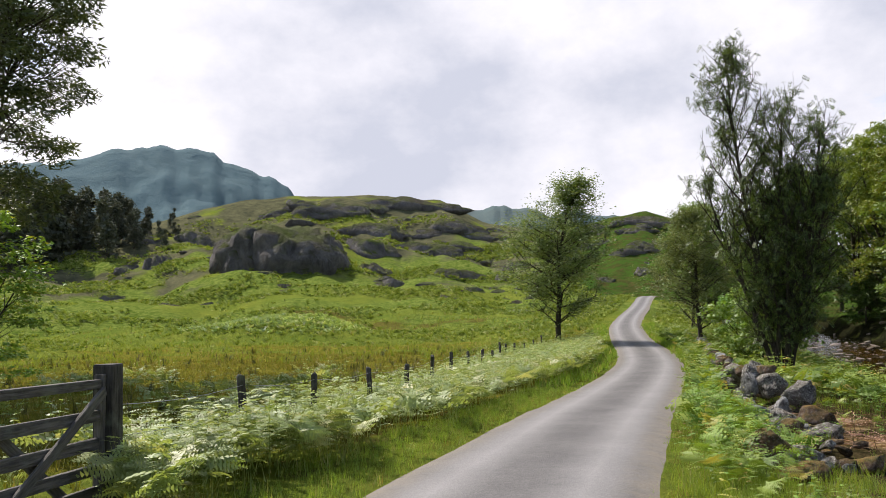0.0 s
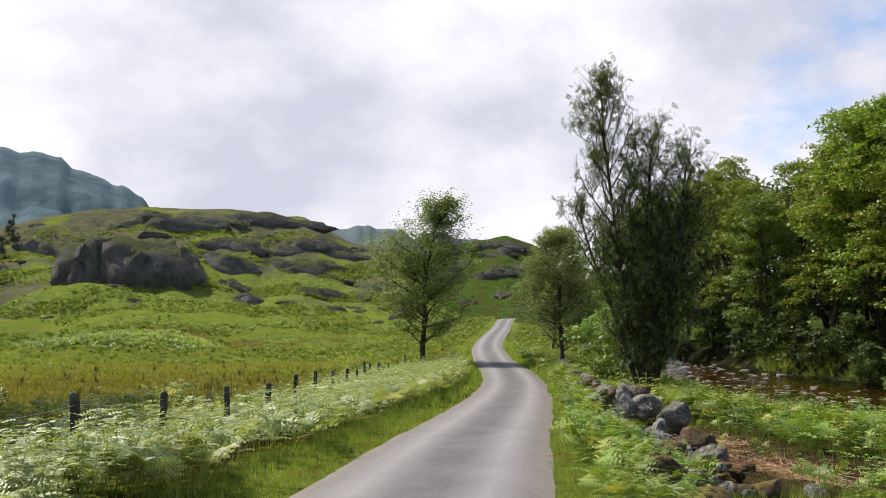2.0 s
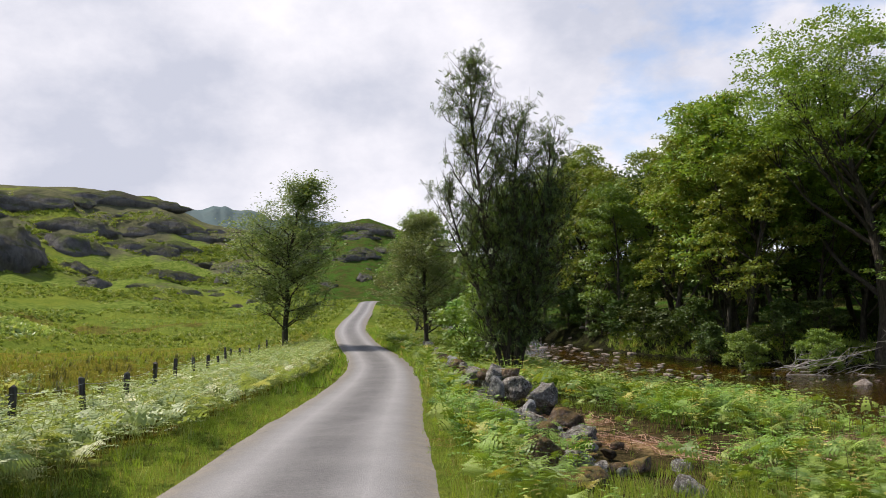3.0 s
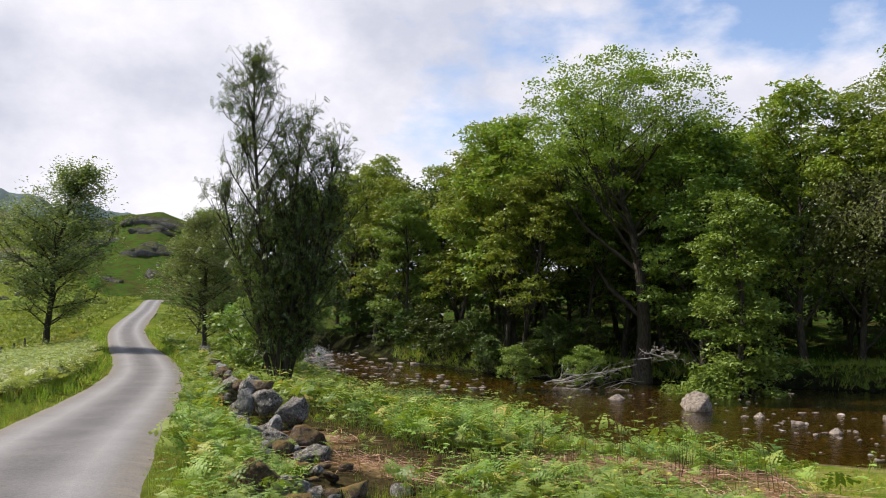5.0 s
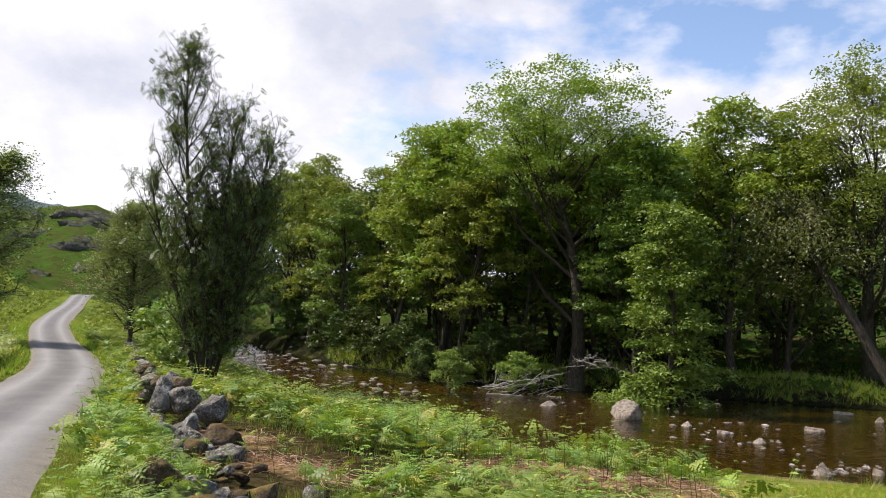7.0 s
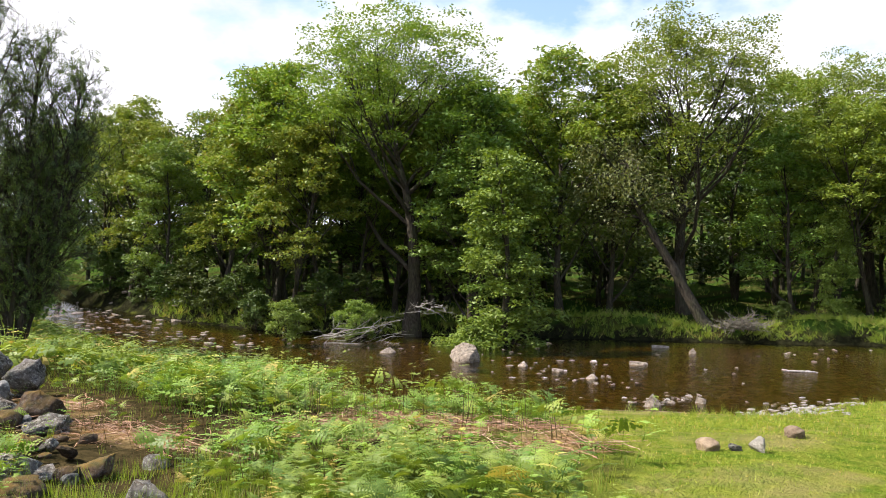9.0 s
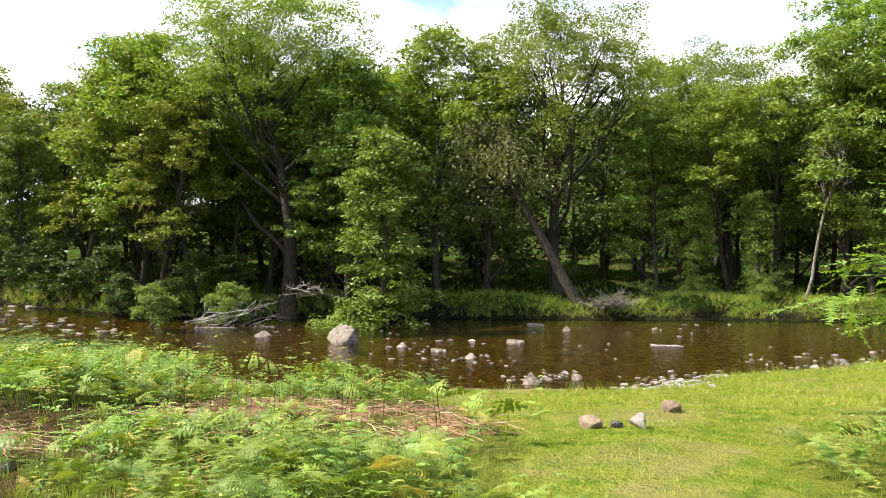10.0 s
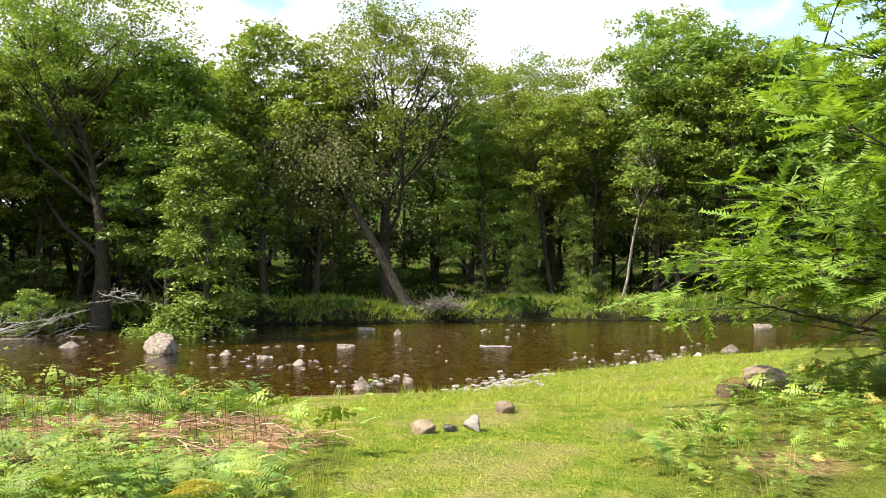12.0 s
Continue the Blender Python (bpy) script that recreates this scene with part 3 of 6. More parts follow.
def masks(x, y, z):
    r, az = np.hypot(x, y), np.degrees(np.arctan2(x, y))
    u = lane_side(x, y)
    inside, far, dn, df = river(x, y)
    left = (u < -3).astype(float)
    right = u > 1
    m = {}
    m["ochre"] = left * smooth01(8, 14, r) * (1 - smooth01(75, 100, r)) * (0.62 + 0.35 * waves(x, y, 30, 21, 3))
    m["fern"] = np.where((u < -3) | (y > 55), smooth01(85, 120, r) * (1 - smooth01(250, 320, r)) * (0.62 + 0.5 * waves(x, y, 45, 26, 3)), 0) + np.exp(-(((x + 22) / 11)**2 + ((y - 105) / 11)**2))
    m["rush"] = left * np.maximum(np.exp(-((r - 120 - 12 * waves(x, y, 60, 22, 2)) / 9)**2) * 0.75 * (np.abs(az + 6) < 9), np.exp(-((r - 15) / 6)**2) * 0.55 * (az > -22))
    m["rock"] = np.where((u < 40) | (r > 180), smooth01(160, 265, r) * 0.62 + 0.22 * smooth01(265, 315, r) + 0.36 * waves(x, y, 38, 23, 4) * smooth01(150, 220, r), 0)
    m["wood"] = (far & (df > 0.4) & (x > 15)).astype(float)
    m["bed"] = np.where((inside & (df > 1.6)) | ((dn < 0.5) & right), 1.0, 0.0)
    upper = np.interp(x, [4.5, 7, 8.3, 12, 14.5, 18, 24], [2.4, 3.9, 4.9, 7.8, 10.4, 12.0, 13.0])
    lower = np.interp(x, [4.5, 6, 7, 8.5, 13, 18, 25, 32], [1.9, 1.6, 1.7, 1.9, 1.7, 1.2, 0.2, -1.5])
    lawn = smooth01(-0.35, 0.35, upper - y + 0.35 * waves(x, y, 3, 24, 2)) * smooth01(-0.3, 0.4, y - lower + 0.3 * waves(x, y, 3, 25, 2)) * right * (~inside) * (~far) * (x > 4.6) * (x < 34)
    m["lawn"] = lawn * (dn > 0.3)
    # litter with painted frond shade, where the bracken stands
    m["shaded_duff"] = np.where(right & ~inside & ~far & (dn > 0.6) & (y > -6) & (y < 60), smooth01(1.9, 2.7, u) * np.interp(y, [5.5, 7.5], [0.35, 0.75]), 0) * np.clip(1 - m["lawn"] * 1.5, 0, 1) + np.where((u < -2.3) & (u > -7) & (y > 4) & (y < 52), 0.4 * smooth01(-0.9, 0.1, x - np.interp(y, [2, 9.35, 12.5, 21.5, 31.5, 42, 55], [-3.6, -2.45, -2.07, -0.37, 1.37, 3.0, 6.3])), 0)
    # earth with painted undercut shade, along the far waterline
    m["shaded_soil"] = np.where((far | inside) & (x > 15), 1 - smooth01(0.3, np.where(y < 33, 0.7, 3.0), df), 0) * np.where(y < 33, 0.95, 0.7)
    spots = [(8.4, 8.3, 1.35, 0.95, 1.0), (9.3, 7.2, 1.2, 0.6, 1.0), (8.4, 5.7, 0.9, 0.5, 0.9), (5.7, 9.6, 0.6, 1.2, 0.75), (6.4, 12.6, 0.6, 1.2, 0.7), (11.0, 10.0, 1.3, 0.8, 0.8), (9.2, 0.9, 1.0, 0.6, 0.6), (13.5, 14.5, 2.0, 0.8, 0.45)]
    heaps = np.maximum.reduce([a * np.exp(-(((x - cx) / sx)**2 + ((y - cy) / sy)**2)) for cx, cy, sx, sy, a in spots])
    m["straw"] = np.where(right & ~inside & ~far, heaps, 0)
    m["wide_straw"] = np.maximum.reduce([a * np.exp(-(((x - cx) / (sx * 1.7))**2 + ((y - cy) / (sy * 2.4))**2)) for cx, cy, sx, sy, a in spots])
    return m


# ---- the ground, the lane and the river ----
def build_ground():
    az = np.radians(np.concatenate([np.arange(-72, 125, 0.42), np.arange(125, 288, 3.0)]))
    r = np.concatenate([[0.6], 0.9 * 1.034 ** np.arange(0, 250)])
    near, banks, beyond = r[r < 25], 25 * 1.013 ** np.arange(0, 65), r[(r > 59) & (r < 3600)]
    r = np.concatenate([near, banks, beyond])
    A, Rr = np.meshgrid(az, r)
    x, y = Rr * np.sin(A), Rr * np.cos(A)
    z = ground(x, y)
    na, nr = len(az), len(r)
    i = (np.arange(nr - 1)[:, None] * na + np.arange(na)[None, :])
    j = (np.arange(nr - 1)[:, None] * na + (np.arange(na)[None, :] + 1) % na)
    quads = np.stack([i, j, j + na, i + na], -1).reshape(-1, 4)[:, ::-1]
    V = np.stack([x, y, z], -1).reshape(-1, 3)
    # hub under the walker
    V = np.vstack([V, [[0, 0, ground_z(0, 0)]]])
    hub = np.stack([np.arange(na), (np.arange(na) + 1) % na, np.full(na, len(V) - 1)], -1)
    at = {k: np.append(np.ravel(v), 0.0) for k, v in masks(x.ravel(), y.ravel(), z.ravel()).items()}
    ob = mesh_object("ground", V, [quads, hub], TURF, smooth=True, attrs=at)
    return tagged(ob, "rough green valley ground with turf and river bed", "ground", kind="structure")


def build_lane():
    ys = np.concatenate([np.arange(-55, 0, 1.0), np.arange(0, 60, 0.35), np.arange(60, 168, 1.2)])
    cols = np.linspace(-1, 1, 13)
    V, wheel, edge = [], [], []
    for k, yy in enumerate(ys):
        cx, cz = lane_x(yy), lane_z(yy)
        s = lane_x(yy + 0.5) - lane_x(yy - 0.5)
        nx, ny = 1 / math.hypot(1, s), -s / math.hypot(1, s)
        for c in cols:
            ragged = 0.045 * waves(np.array(yy * 1.0), np.array(c * 40.0), 2.2, 31, 3) if abs(c) == 1 else 0
            w = LANE_HALF * c + (0.22 * c if abs(c) == 1 else 0) + ragged
            px, py = cx + nx * w, yy + ny * w
            V.append((px, py, cz + 0.055 - 0.035 * c * c - (0.10 if abs(c) == 1 else 0)))
            wheel.append(math.exp(-((abs(c) - 0.52) / 0.22)**2))
            edge.append(max(0.0, (abs(c) - 0.72) / 0.28))
    n = len(cols)
    q = [(a * n + b, a * n + b + 1, (a + 1) * n + b + 1, (a + 1) * n + b) for a in range(len(ys) - 1) for b in range(n - 1)]
    ob = mesh_object("road", V, np.array(q), TARMAC, smooth=True, attrs={"wheel": wheel, "edge": edge})
    return tagged(ob, "narrow grey worn tarmac lane with paler wheel tracks", "road", kind="structure")


def resample(line, n):
    p = np.array(line, float)
    d = np.concatenate([[0], np.cumsum(np.hypot(*np.diff(p, axis=0).T))])
    q = np.linspace(0, d[-1], n)
    return np.stack([np.interp(q, d, p[:, 0]), np.interp(q, d, p[:, 1])], -1)


def build_water():
    a, b = resample(NEAR_BANK, 160), resample(FAR_BANK, 160)
    cols = np.linspace(-0.14, 1.10, 26)
    P = a[:, None, :] * (1 - cols[None, :, None]) + b[:, None, :] * cols[None, :, None]
    z = water_z(P[..., 1])
    V = np.concatenate([P, z[..., None]], -1).reshape(-1, 3)
    n = len(cols)
    i = (np.arange(159)[:, None] * n + np.arange(n - 1)[None, :]).ravel()
    ob = mesh_object("water", V, np.stack([i, i + n, i + n + 1, i + 1], -1)[:, ::-1], WATER, smooth=True)
    return tagged(ob, "shallow peat-brown river flowing over stones", "river", kind="structure")


def build_far_ridge(name, az, el, dist, depth, mat, label, seed):
    """A far fell: a ridge with its face towards the valley, roughened by gullies and crags."""
    A = np.radians(np.linspace(az[0], az[-1], 240))
    E = np.interp(np.degrees(A), az, el)
    E = E + 0.20 * waves(np.degrees(A), 0 * A, 3.0, seed, 4) * np.interp(E, [3, 6], [0, 1])
    rows = np.linspace(0, 1, 40)
    V = []
    for k, t in enumerate(rows):
        if t <= 0.8:
            s = t / 0.8
            d = dist - depth * (1 - s)
            h = (1.7 + dist * np.tan(np.radians(E))) * s**1.15
        else:
            s = (t - 0.8) / 0.2
            d = dist + depth * 0.6 * s
            h = (1.7 + dist * np.tan(np.radians(E))) * (1 - s**1.4)
        x, y = d * np.sin(A), d * np.cos(A)
        h = h + waves(x, y, dist * 0.09, seed + 1, 4) * dist * 0.012 * math.sin(math.pi * min(t / 0.8, 1)) - (12 if t == 0 else 0)
        V.append(np.stack([x, y, h], -1))
    V = np.concatenate(V)
    n = len(A)
    i = (np.arange(39)[:, None] * n + np.arange(n - 1)[None, :]).ravel()
    ob = mesh_object(name, V, np.stack([i, i + 1, i + n + 1, i + n], -1), mat, smooth=True)
    return tagged(ob, label, "mountain", kind="structure")


build_ground()
build_lane()
build_water()
build_far_ridge("backdrop_mountain", [-60, -45, -34, -28, -24.1, -21.7, -19.4, -18.2, -16.3, -15.6, -14, -12.5, -11.2, -10.2, -8], [5, 8.8, 10.1, 10.8, 11.6, 12.3, 12.6, 12.35, 12.4, 11.5, 11.1, 10.8, 10.0, 8.5, 5], 1100, 420, MOUNTAIN, "mountain with a craggy top, tinted blue-green for haze", 41)
build_far_ridge("backdrop_ridge", [-4, -1, 1.0, 2.4, 3.9, 5, 6.1, 7, 8.4, 10, 11.5, 14, 20, 30], [6.3, 8.3, 8.5, 8.3, 8.6, 8.2, 8.25, 7.8, 8.0, 7.6, 7.6, 6.8, 5, 3], 800, 300, RIDGE, "distant fell ridge, tinted grey-green for haze", 45)

# ---- trees ----
def unit(v):
    return v / (np.linalg.norm(v) + 1e-9)


class Wood:
    """Collects tapered round limbs into one mesh."""

    def __init__(self):
        self.v, self.f, self.n = [], [], 0

    def limb(self, pts, radii, sides):
        pts = np.asarray(pts, float)
        t = np.gradient(pts, axis=0)
        t /= np.linalg.norm(t, axis=1)[:, None] + 1e-9
        ref = np.array([0, 0, 1.0]) if abs(t[0, 2]) < 0.8 else np.array([1.0, 0, 0])
        a = np.cross(t, ref)
        a /= np.linalg.norm(a, axis=1)[:, None] + 1e-9
        b = np.cross(t, a)
        ang = np.linspace(0, 2 * np.pi, sides, endpoint=False)
        ring = pts[:, None, :] + (a[:, None, :] * np.cos(ang)[None, :, None] + b[:, None, :] * np.sin(ang)[None, :, None]) * np.asarray(radii)[:, None, None]
        k = len(pts)
        i = self.n + (np.arange(k - 1)[:, None] * sides + np.arange(sides)[None, :])
        j = self.n + (np.arange(k - 1)[:, None] * sides + (np.arange(sides)[None, :] + 1) % sides)
        self.v.append(ring.reshape(-1, 3))
        self.f.append(np.stack([i, j, j + sides, i + sides], -1).reshape(-1, 4))
        self.n += k * sides


def path(rng, start, way, length, n, wander, bend):
    """A crooked line from start: wander turns it at random, bend pulls it up (or down)."""
    p, d, out = np.array(start, float), unit(np.array(way, float)), [np.array(start, float)]
    for _ in range(n):
        d = unit(d + rng.normal(0, wander, 3) + np.array([0, 0, bend / n]))
        p = p + d * length / n
        out.append(p)
    return np.array(out)


def along(pts, t):
    s = t * (len(pts) - 1)
    i = min(int(s), len(pts) - 2)
    return pts[i] + (pts[i + 1] - pts[i]) * (s - i), unit(pts[i + 1] - pts[i])


def crown_width(f, shape):
    if shape == "dome":
        return math.sqrt(max(0.05, 1 - ((f - 0.42) / 0.62)**2))
    if shape == "spire":
        return np.interp(f, [0, 0.15, 0.55, 0.8, 1.0], [0.30, 0.60, 1.0, 0.74, 0.30])
    if shape == "ovate":
        return np.interp(f, [0, 0.25, 0.5, 0.75, 0.9, 1.0], [0.55, 1.0, 0.85, 0.50, 0.28, 0.16])
    if shape == "cone":
        return max(0.12, 1.05 - f)
    return max(0.15, math.sin(math.pi * min(1, 0.12 + 0.86 * f)))


def skeleton(rng, height, girth, base, width, limbs, up, bend, shape="dome", lean=(0, 0), wander=0.06, subs=6, twigs=4, stems=1, spread=0.12, twig=0.7, fine=True, level=1.0, lod=0, stem_list=None):
    """Trunk, limbs, branches and twigs of a tree at the origin; returns the wood and the twigs that carry leaves."""
    wood, tips = Wood(), []
    stems = len(stem_list) if stem_list else stems
    for s in range(stems):
        a0 = rng.uniform(0, 6.28) if stems == 1 else 6.28 * s / stems + rng.uniform(-0.4, 0.4)
        h = height * (1 if s == 0 else rng.uniform(0.72, 0.92))
        tilt = spread * (0 if stems == 1 else rng.uniform(0.6, 1.3))
        way = np.array([lean[0] + tilt * math.cos(a0), lean[1] + tilt * math.sin(a0), 1.0])
        if stem_list:
            h, way = stem_list[s][2], np.array([stem_list[s][0], stem_list[s][1], 1.0])
        root = np.array([0.12 * math.cos(a0), 0.12 * math.sin(a0), -0.25]) * (stems > 1) + np.array([0, 0, -0.25]) * (stems == 1)
        trunk = path(rng, root, way, (h + 0.25) * math.sqrt(1 + lean[0]**2 + lean[1]**2), 12, wander, 0.25)
        tr = girth * (0.75 if stems > 1 else 1) * (1 - np.linspace(0, 1, 13))**0.75 + 0.012
        tr[0] *= 1.5
        wood.limb(trunk[::1 + (lod > 1)], tr[::1 + (lod > 1)], 9 - 2 * lod)
        az = rng.uniform(0, 6.28)
        for k in range(limbs if stems == 1 else (stem_list[s][3] if stem_list else max(4, limbs // stems))):
            f = (k + rng.uniform(0, 1)) / stem_list[s][3] if stem_list else rng.uniform(0, 1)**0.85
            t = base + (0.97 - base) * f
            p, d = along(trunk, t)
            az += 2.4 + rng.uniform(-0.5, 0.5)
            ln = width * crown_width(f, shape) * rng.uniform(0.75, 1.15)
            way = np.array([math.cos(az), math.sin(az), up * (0.5 + 0.9 * f)]) + 0.3 * d
            limb = path(rng, p, way, ln, 6, wander * 2.2, bend)
            lr = max(0.014, np.interp(t, [0, 1], [girth, 0.02]) * rng.uniform(0.3, 0.5))
            lt = lr * (1 - np.linspace(0, 0.9, 7))**0.8 + 0.006
            wood.limb(limb[::1 + (lod > 0)], lt[::1 + (lod > 0)], (6, 4, 3)[lod])
            for b in range(subs):
                tt = rng.uniform(0.25, 1.0)
                q, e = along(limb, tt)
                side = unit(rng.normal(0, 1, 3) * np.array([1, 1, 0.7 * level]))
                br = path(rng, q, e * 0.6 + side + np.array([0, 0, 0.25 * up]), ln * rng.uniform(0.22, 0.45) + 0.2, 4, wander * 3, bend * 1.3)
                bt = lr * 0.4 * (1 - np.linspace(0, 0.85, 5)) + 0.004
                if lod < 2:
                    wood.limb(br[::1 + lod], bt[::1 + lod], 4 - lod)
                for c in range(twigs):
                    q2, e2 = along(br, rng.uniform(0.2, 1.0))
                    tw = path(rng, q2, e2 + unit(rng.normal(0, 1, 3) * np.array([1, 1, level])) * 1.1, twig * rng.uniform(0.5, 1.2), 2, wander * 3, bend * 1.6)
                    if fine:
                        wood.limb(tw, np.array([0.010, 0.007, 0.003]), 3)
                    tips.append((tw[0], tw[2]))
    return wood, tips


def lobed(rng, height, girth, base, width, lobes=9, clumps=16, clump=0.5, fork=0.62, wander=0.06, lod=1, low=-0.35, stack=None):
    """A broadleaf tree: limbs run to rounded lobes of the crown, whose outsides carry flat sprays of leaves.
    stack: the lobes as (sideways, forward, height, radius) where the outline is known. Returns the wood and the sprays."""
    wood, sprays = Wood(), []
    trunk = path(rng, [0, 0, -0.3], [rng.normal(0, 0.04), rng.normal(0, 0.04), 1], height * fork + 0.3 + height * 0.16, 10, wander, 0.3)
    tr = girth * (1 - np.linspace(0, 1, 11))**0.8 + 0.02
    tr[0] *= 1.6
    tr[1] *= 1.12
    wood.limb(trunk, tr, 9 - lod)
    middle = trunk[-1] * np.array([0.6, 0.6, 0])
    shape, az = [], rng.uniform(0, 6.28)
    for k in range(lobes):
        c = 1.0 if k == 0 else low + (0.95 - low) * ((k - 0.5) / (lobes - 1))**0.8 + rng.uniform(-0.08, 0.08)
        az += 2.4 + rng.uniform(-0.5, 0.5)
        reach = math.sqrt(max(0.0, 1 - min(1, c) * c)) * rng.uniform(0.85, 1.1)
        r = width * rng.uniform(0.34, 0.48)
        deep = height * (1 - base) / 2
        z = height * base + deep * (1 + c) - r * 0.72 * max(0, c)
        shape.append((middle + np.array([math.cos(az) * reach * (width - r * 0.75), math.sin(az) * reach * (width - r * 0.75), z]), r))
    if stack:
        shape = [(np.array([a, b, z]), r) for a, b, z, r in stack]
    for centre, r in shape:
        away = math.hypot(centre[0], centre[1])
        t = float(np.clip((centre[2] - 0.85 * away - 0.06 * height) / (height * (fork + 0.16)), base * 0.9, 0.97))
        p, d = along(trunk, t)
        ln = np.linalg.norm(centre - p)
        limb = path(rng, p, centre - p - np.array([0, 0, 0.20 * ln]), ln, 6, wander * 1.6, 0.42)
        limb += np.linspace(0, 1, 7)[:, None]**1.5 * (centre - limb[-1])
        lr = girth * (1 - t)**0.7 * rng.uniform(0.36, 0.52) + 0.02
        wood.limb(limb, lr * (1 - np.linspace(0, 0.75, 7)), 6 - lod)
        for k in range(clumps):
            v = unit(rng.normal(0, 1, 3) + np.array([0, 0, 0.35]))
            tip = centre + v * r * rng.uniform(0.62, 1.06) * np.array([1, 1, 0.8])
            q, e = along(limb, rng.uniform(0.45, 0.98))
            br = path(rng, q, tip - q + np.array([0, 0, -0.15 * r]), np.linalg.norm(tip - q), 4, 0.16, 0.15)
            br += np.linspace(0, 1, 5)[:, None]**1.3 * (tip - br[-1])
            wood.limb(br[::1 + (lod > 0)], (lr * 0.20 + 0.006) * (1 - np.linspace(0, 0.85, 5))[::1 + (lod > 0)], 3)
            size = clump * rng.uniform(0.65, 1.35)
            sprays.append((tip, size))
            for _ in range(2 if rng.uniform() < 0.6 else 1):
                sprays.append((tip + rng.normal(0, 0.75, 3) * size * np.array([1.3, 1.3, 0.55]), size * rng.uniform(0.45, 0.8)))
    return wood, sprays


def spray_cloud(rng, sprays, count, size, flat=0.42, slim=0.6, plain=True, droop=0.15):
    """Leaves in flat sprays, more of them in the larger ones."""
    c = np.array([q[0] for q in sprays])
    r = np.array([q[1] for q in sprays])
    i = rng.choice(len(r), count, p=r**2 / (r**2).sum())
    off = rng.normal(0, 1, (count, 3))
    off *= (rng.uniform(0, 1, (count, 1))**0.45 / np.linalg.norm(off, axis=1)[:, None])
    off[:, 2] = off[:, 2] * flat - droop * (off[:, 0]**2 + off[:, 1]**2)
    p = c[i] + off * r[i][:, None] * 1.25
    s = size * rng.uniform(0.6, 1.35, (count, 1))
    d = rng.normal(0, 1, (count, 3)) + off * 1.2
    d[:, 2] = d[:, 2] * 0.5 - 0.2
    d /= np.linalg.norm(d, axis=1)[:, None]
    n = rng.normal(0, 0.55, (count, 3)) + np.array([0, 0, 1.0])
    w = np.cross(d, n)
    w /= np.linalg.norm(w, axis=1)[:, None] + 1e-9
    n = np.cross(w, d)
    if plain:
        V = np.stack([p - w * s * slim * 0.6, p + w * s * slim * 0.6 + n * s * 0.15, p + d * s], 1)
        return V.reshape(-1, 3), np.arange(count * 3).reshape(-1, 3)
    mid = p + d * s * 0.5 - n * s * 0.10
    V = np.stack([p, mid + w * s * slim * 0.5 + n * s * 0.12, p + d * s, mid - w * s * slim * 0.5 + n * s * 0.12], 1)
    q = np.arange(count)[:, None] * 4
    return V.reshape(-1, 3), np.concatenate([q + np.array([[0, 1, 2]]), q + np.array([[0, 2, 3]])], 0)


def needle_sprays(rng, tips, pairs, long):
    """Soft needles in two rows along each twig, a flat feather."""
    a = np.array([t[0] for t in tips])
    b = np.array([t[1] for t in tips])
    d = b - a
    d /= np.linalg.norm(d, axis=1)[:, None] + 1e-9
    w = np.cross(d, rng.normal(0, 0.25, d.shape) + np.array([0, 0, 1.0]))
    w /= np.linalg.norm(w, axis=1)[:, None] + 1e-9
    V = []
    for k in range(pairs):
        u = (k + 0.3) / pairs
        p = a + (b - a) * u - np.array([0, 0, 0.05]) * u
        r = long * (1.1 - 0.6 * u) * rng.uniform(0.8, 1.2, (len(a), 1))
        half = np.linalg.norm(b - a, axis=1)[:, None] * 0.5 / pairs
        for sg in (-1, 1):
            V.append(np.stack([p - d * half, p + d * half, p + w * sg * r + d * r * 0.6 + rng.normal(0, 0.012, p.shape)], 1))
    V = np.concatenate(V).reshape(-1, 3)
    return V, np.arange(len(V)).reshape(-1, 3)


def leaf_cloud(rng, tips, count, size, spread, slim=0.55, flat=0.5, drop=0.0, plain=False):
    """Folded leaves round the twigs: arrays of vertices and triangles."""
    a = np.array([t[0] for t in tips])
    b = np.array([t[1] for t in tips])
    i = rng.randint(0, len(tips), count)
    t = rng.uniform(0.05, 1.05, (count, 1))
    p = a[i] + (b[i] - a[i]) * t + rng.normal(0, spread, (count, 3))
    s = size * rng.uniform(0.6, 1.3, (count, 1))
    d = rng.normal(0, 1, (count, 3)) + (b[i] - a[i]) * 0.8
    d[:, 2] = d[:, 2] * flat - drop
    d /= np.linalg.norm(d, axis=1)[:, None]
    n = rng.normal(0, 0.7, (count, 3)) + np.array([0, 0, 1.0])
    w = np.cross(d, n)
    w /= np.linalg.norm(w, axis=1)[:, None] + 1e-9
    n = np.cross(w, d)
    if plain:
        V = np.stack([p - w * s * slim * 0.55, p + w * s * slim * 0.55 + n * s * 0.15, p + d * s], 1)
        return V.reshape(-1, 3), np.arange(count * 3).reshape(-1, 3)
    mid = p + d * s * 0.5 - n * s * 0.10
    V = np.stack([p, mid + w * s * slim * 0.5 + n * s * 0.12, p + d * s, mid - w * s * slim * 0.5 + n * s * 0.12], 1)
    base = np.arange(count)[:, None] * 4
    F = np.concatenate([base + np.array([[0, 1, 2]]), base + np.array([[0, 2, 3]])], 0)
    return V.reshape(-1, 3), F


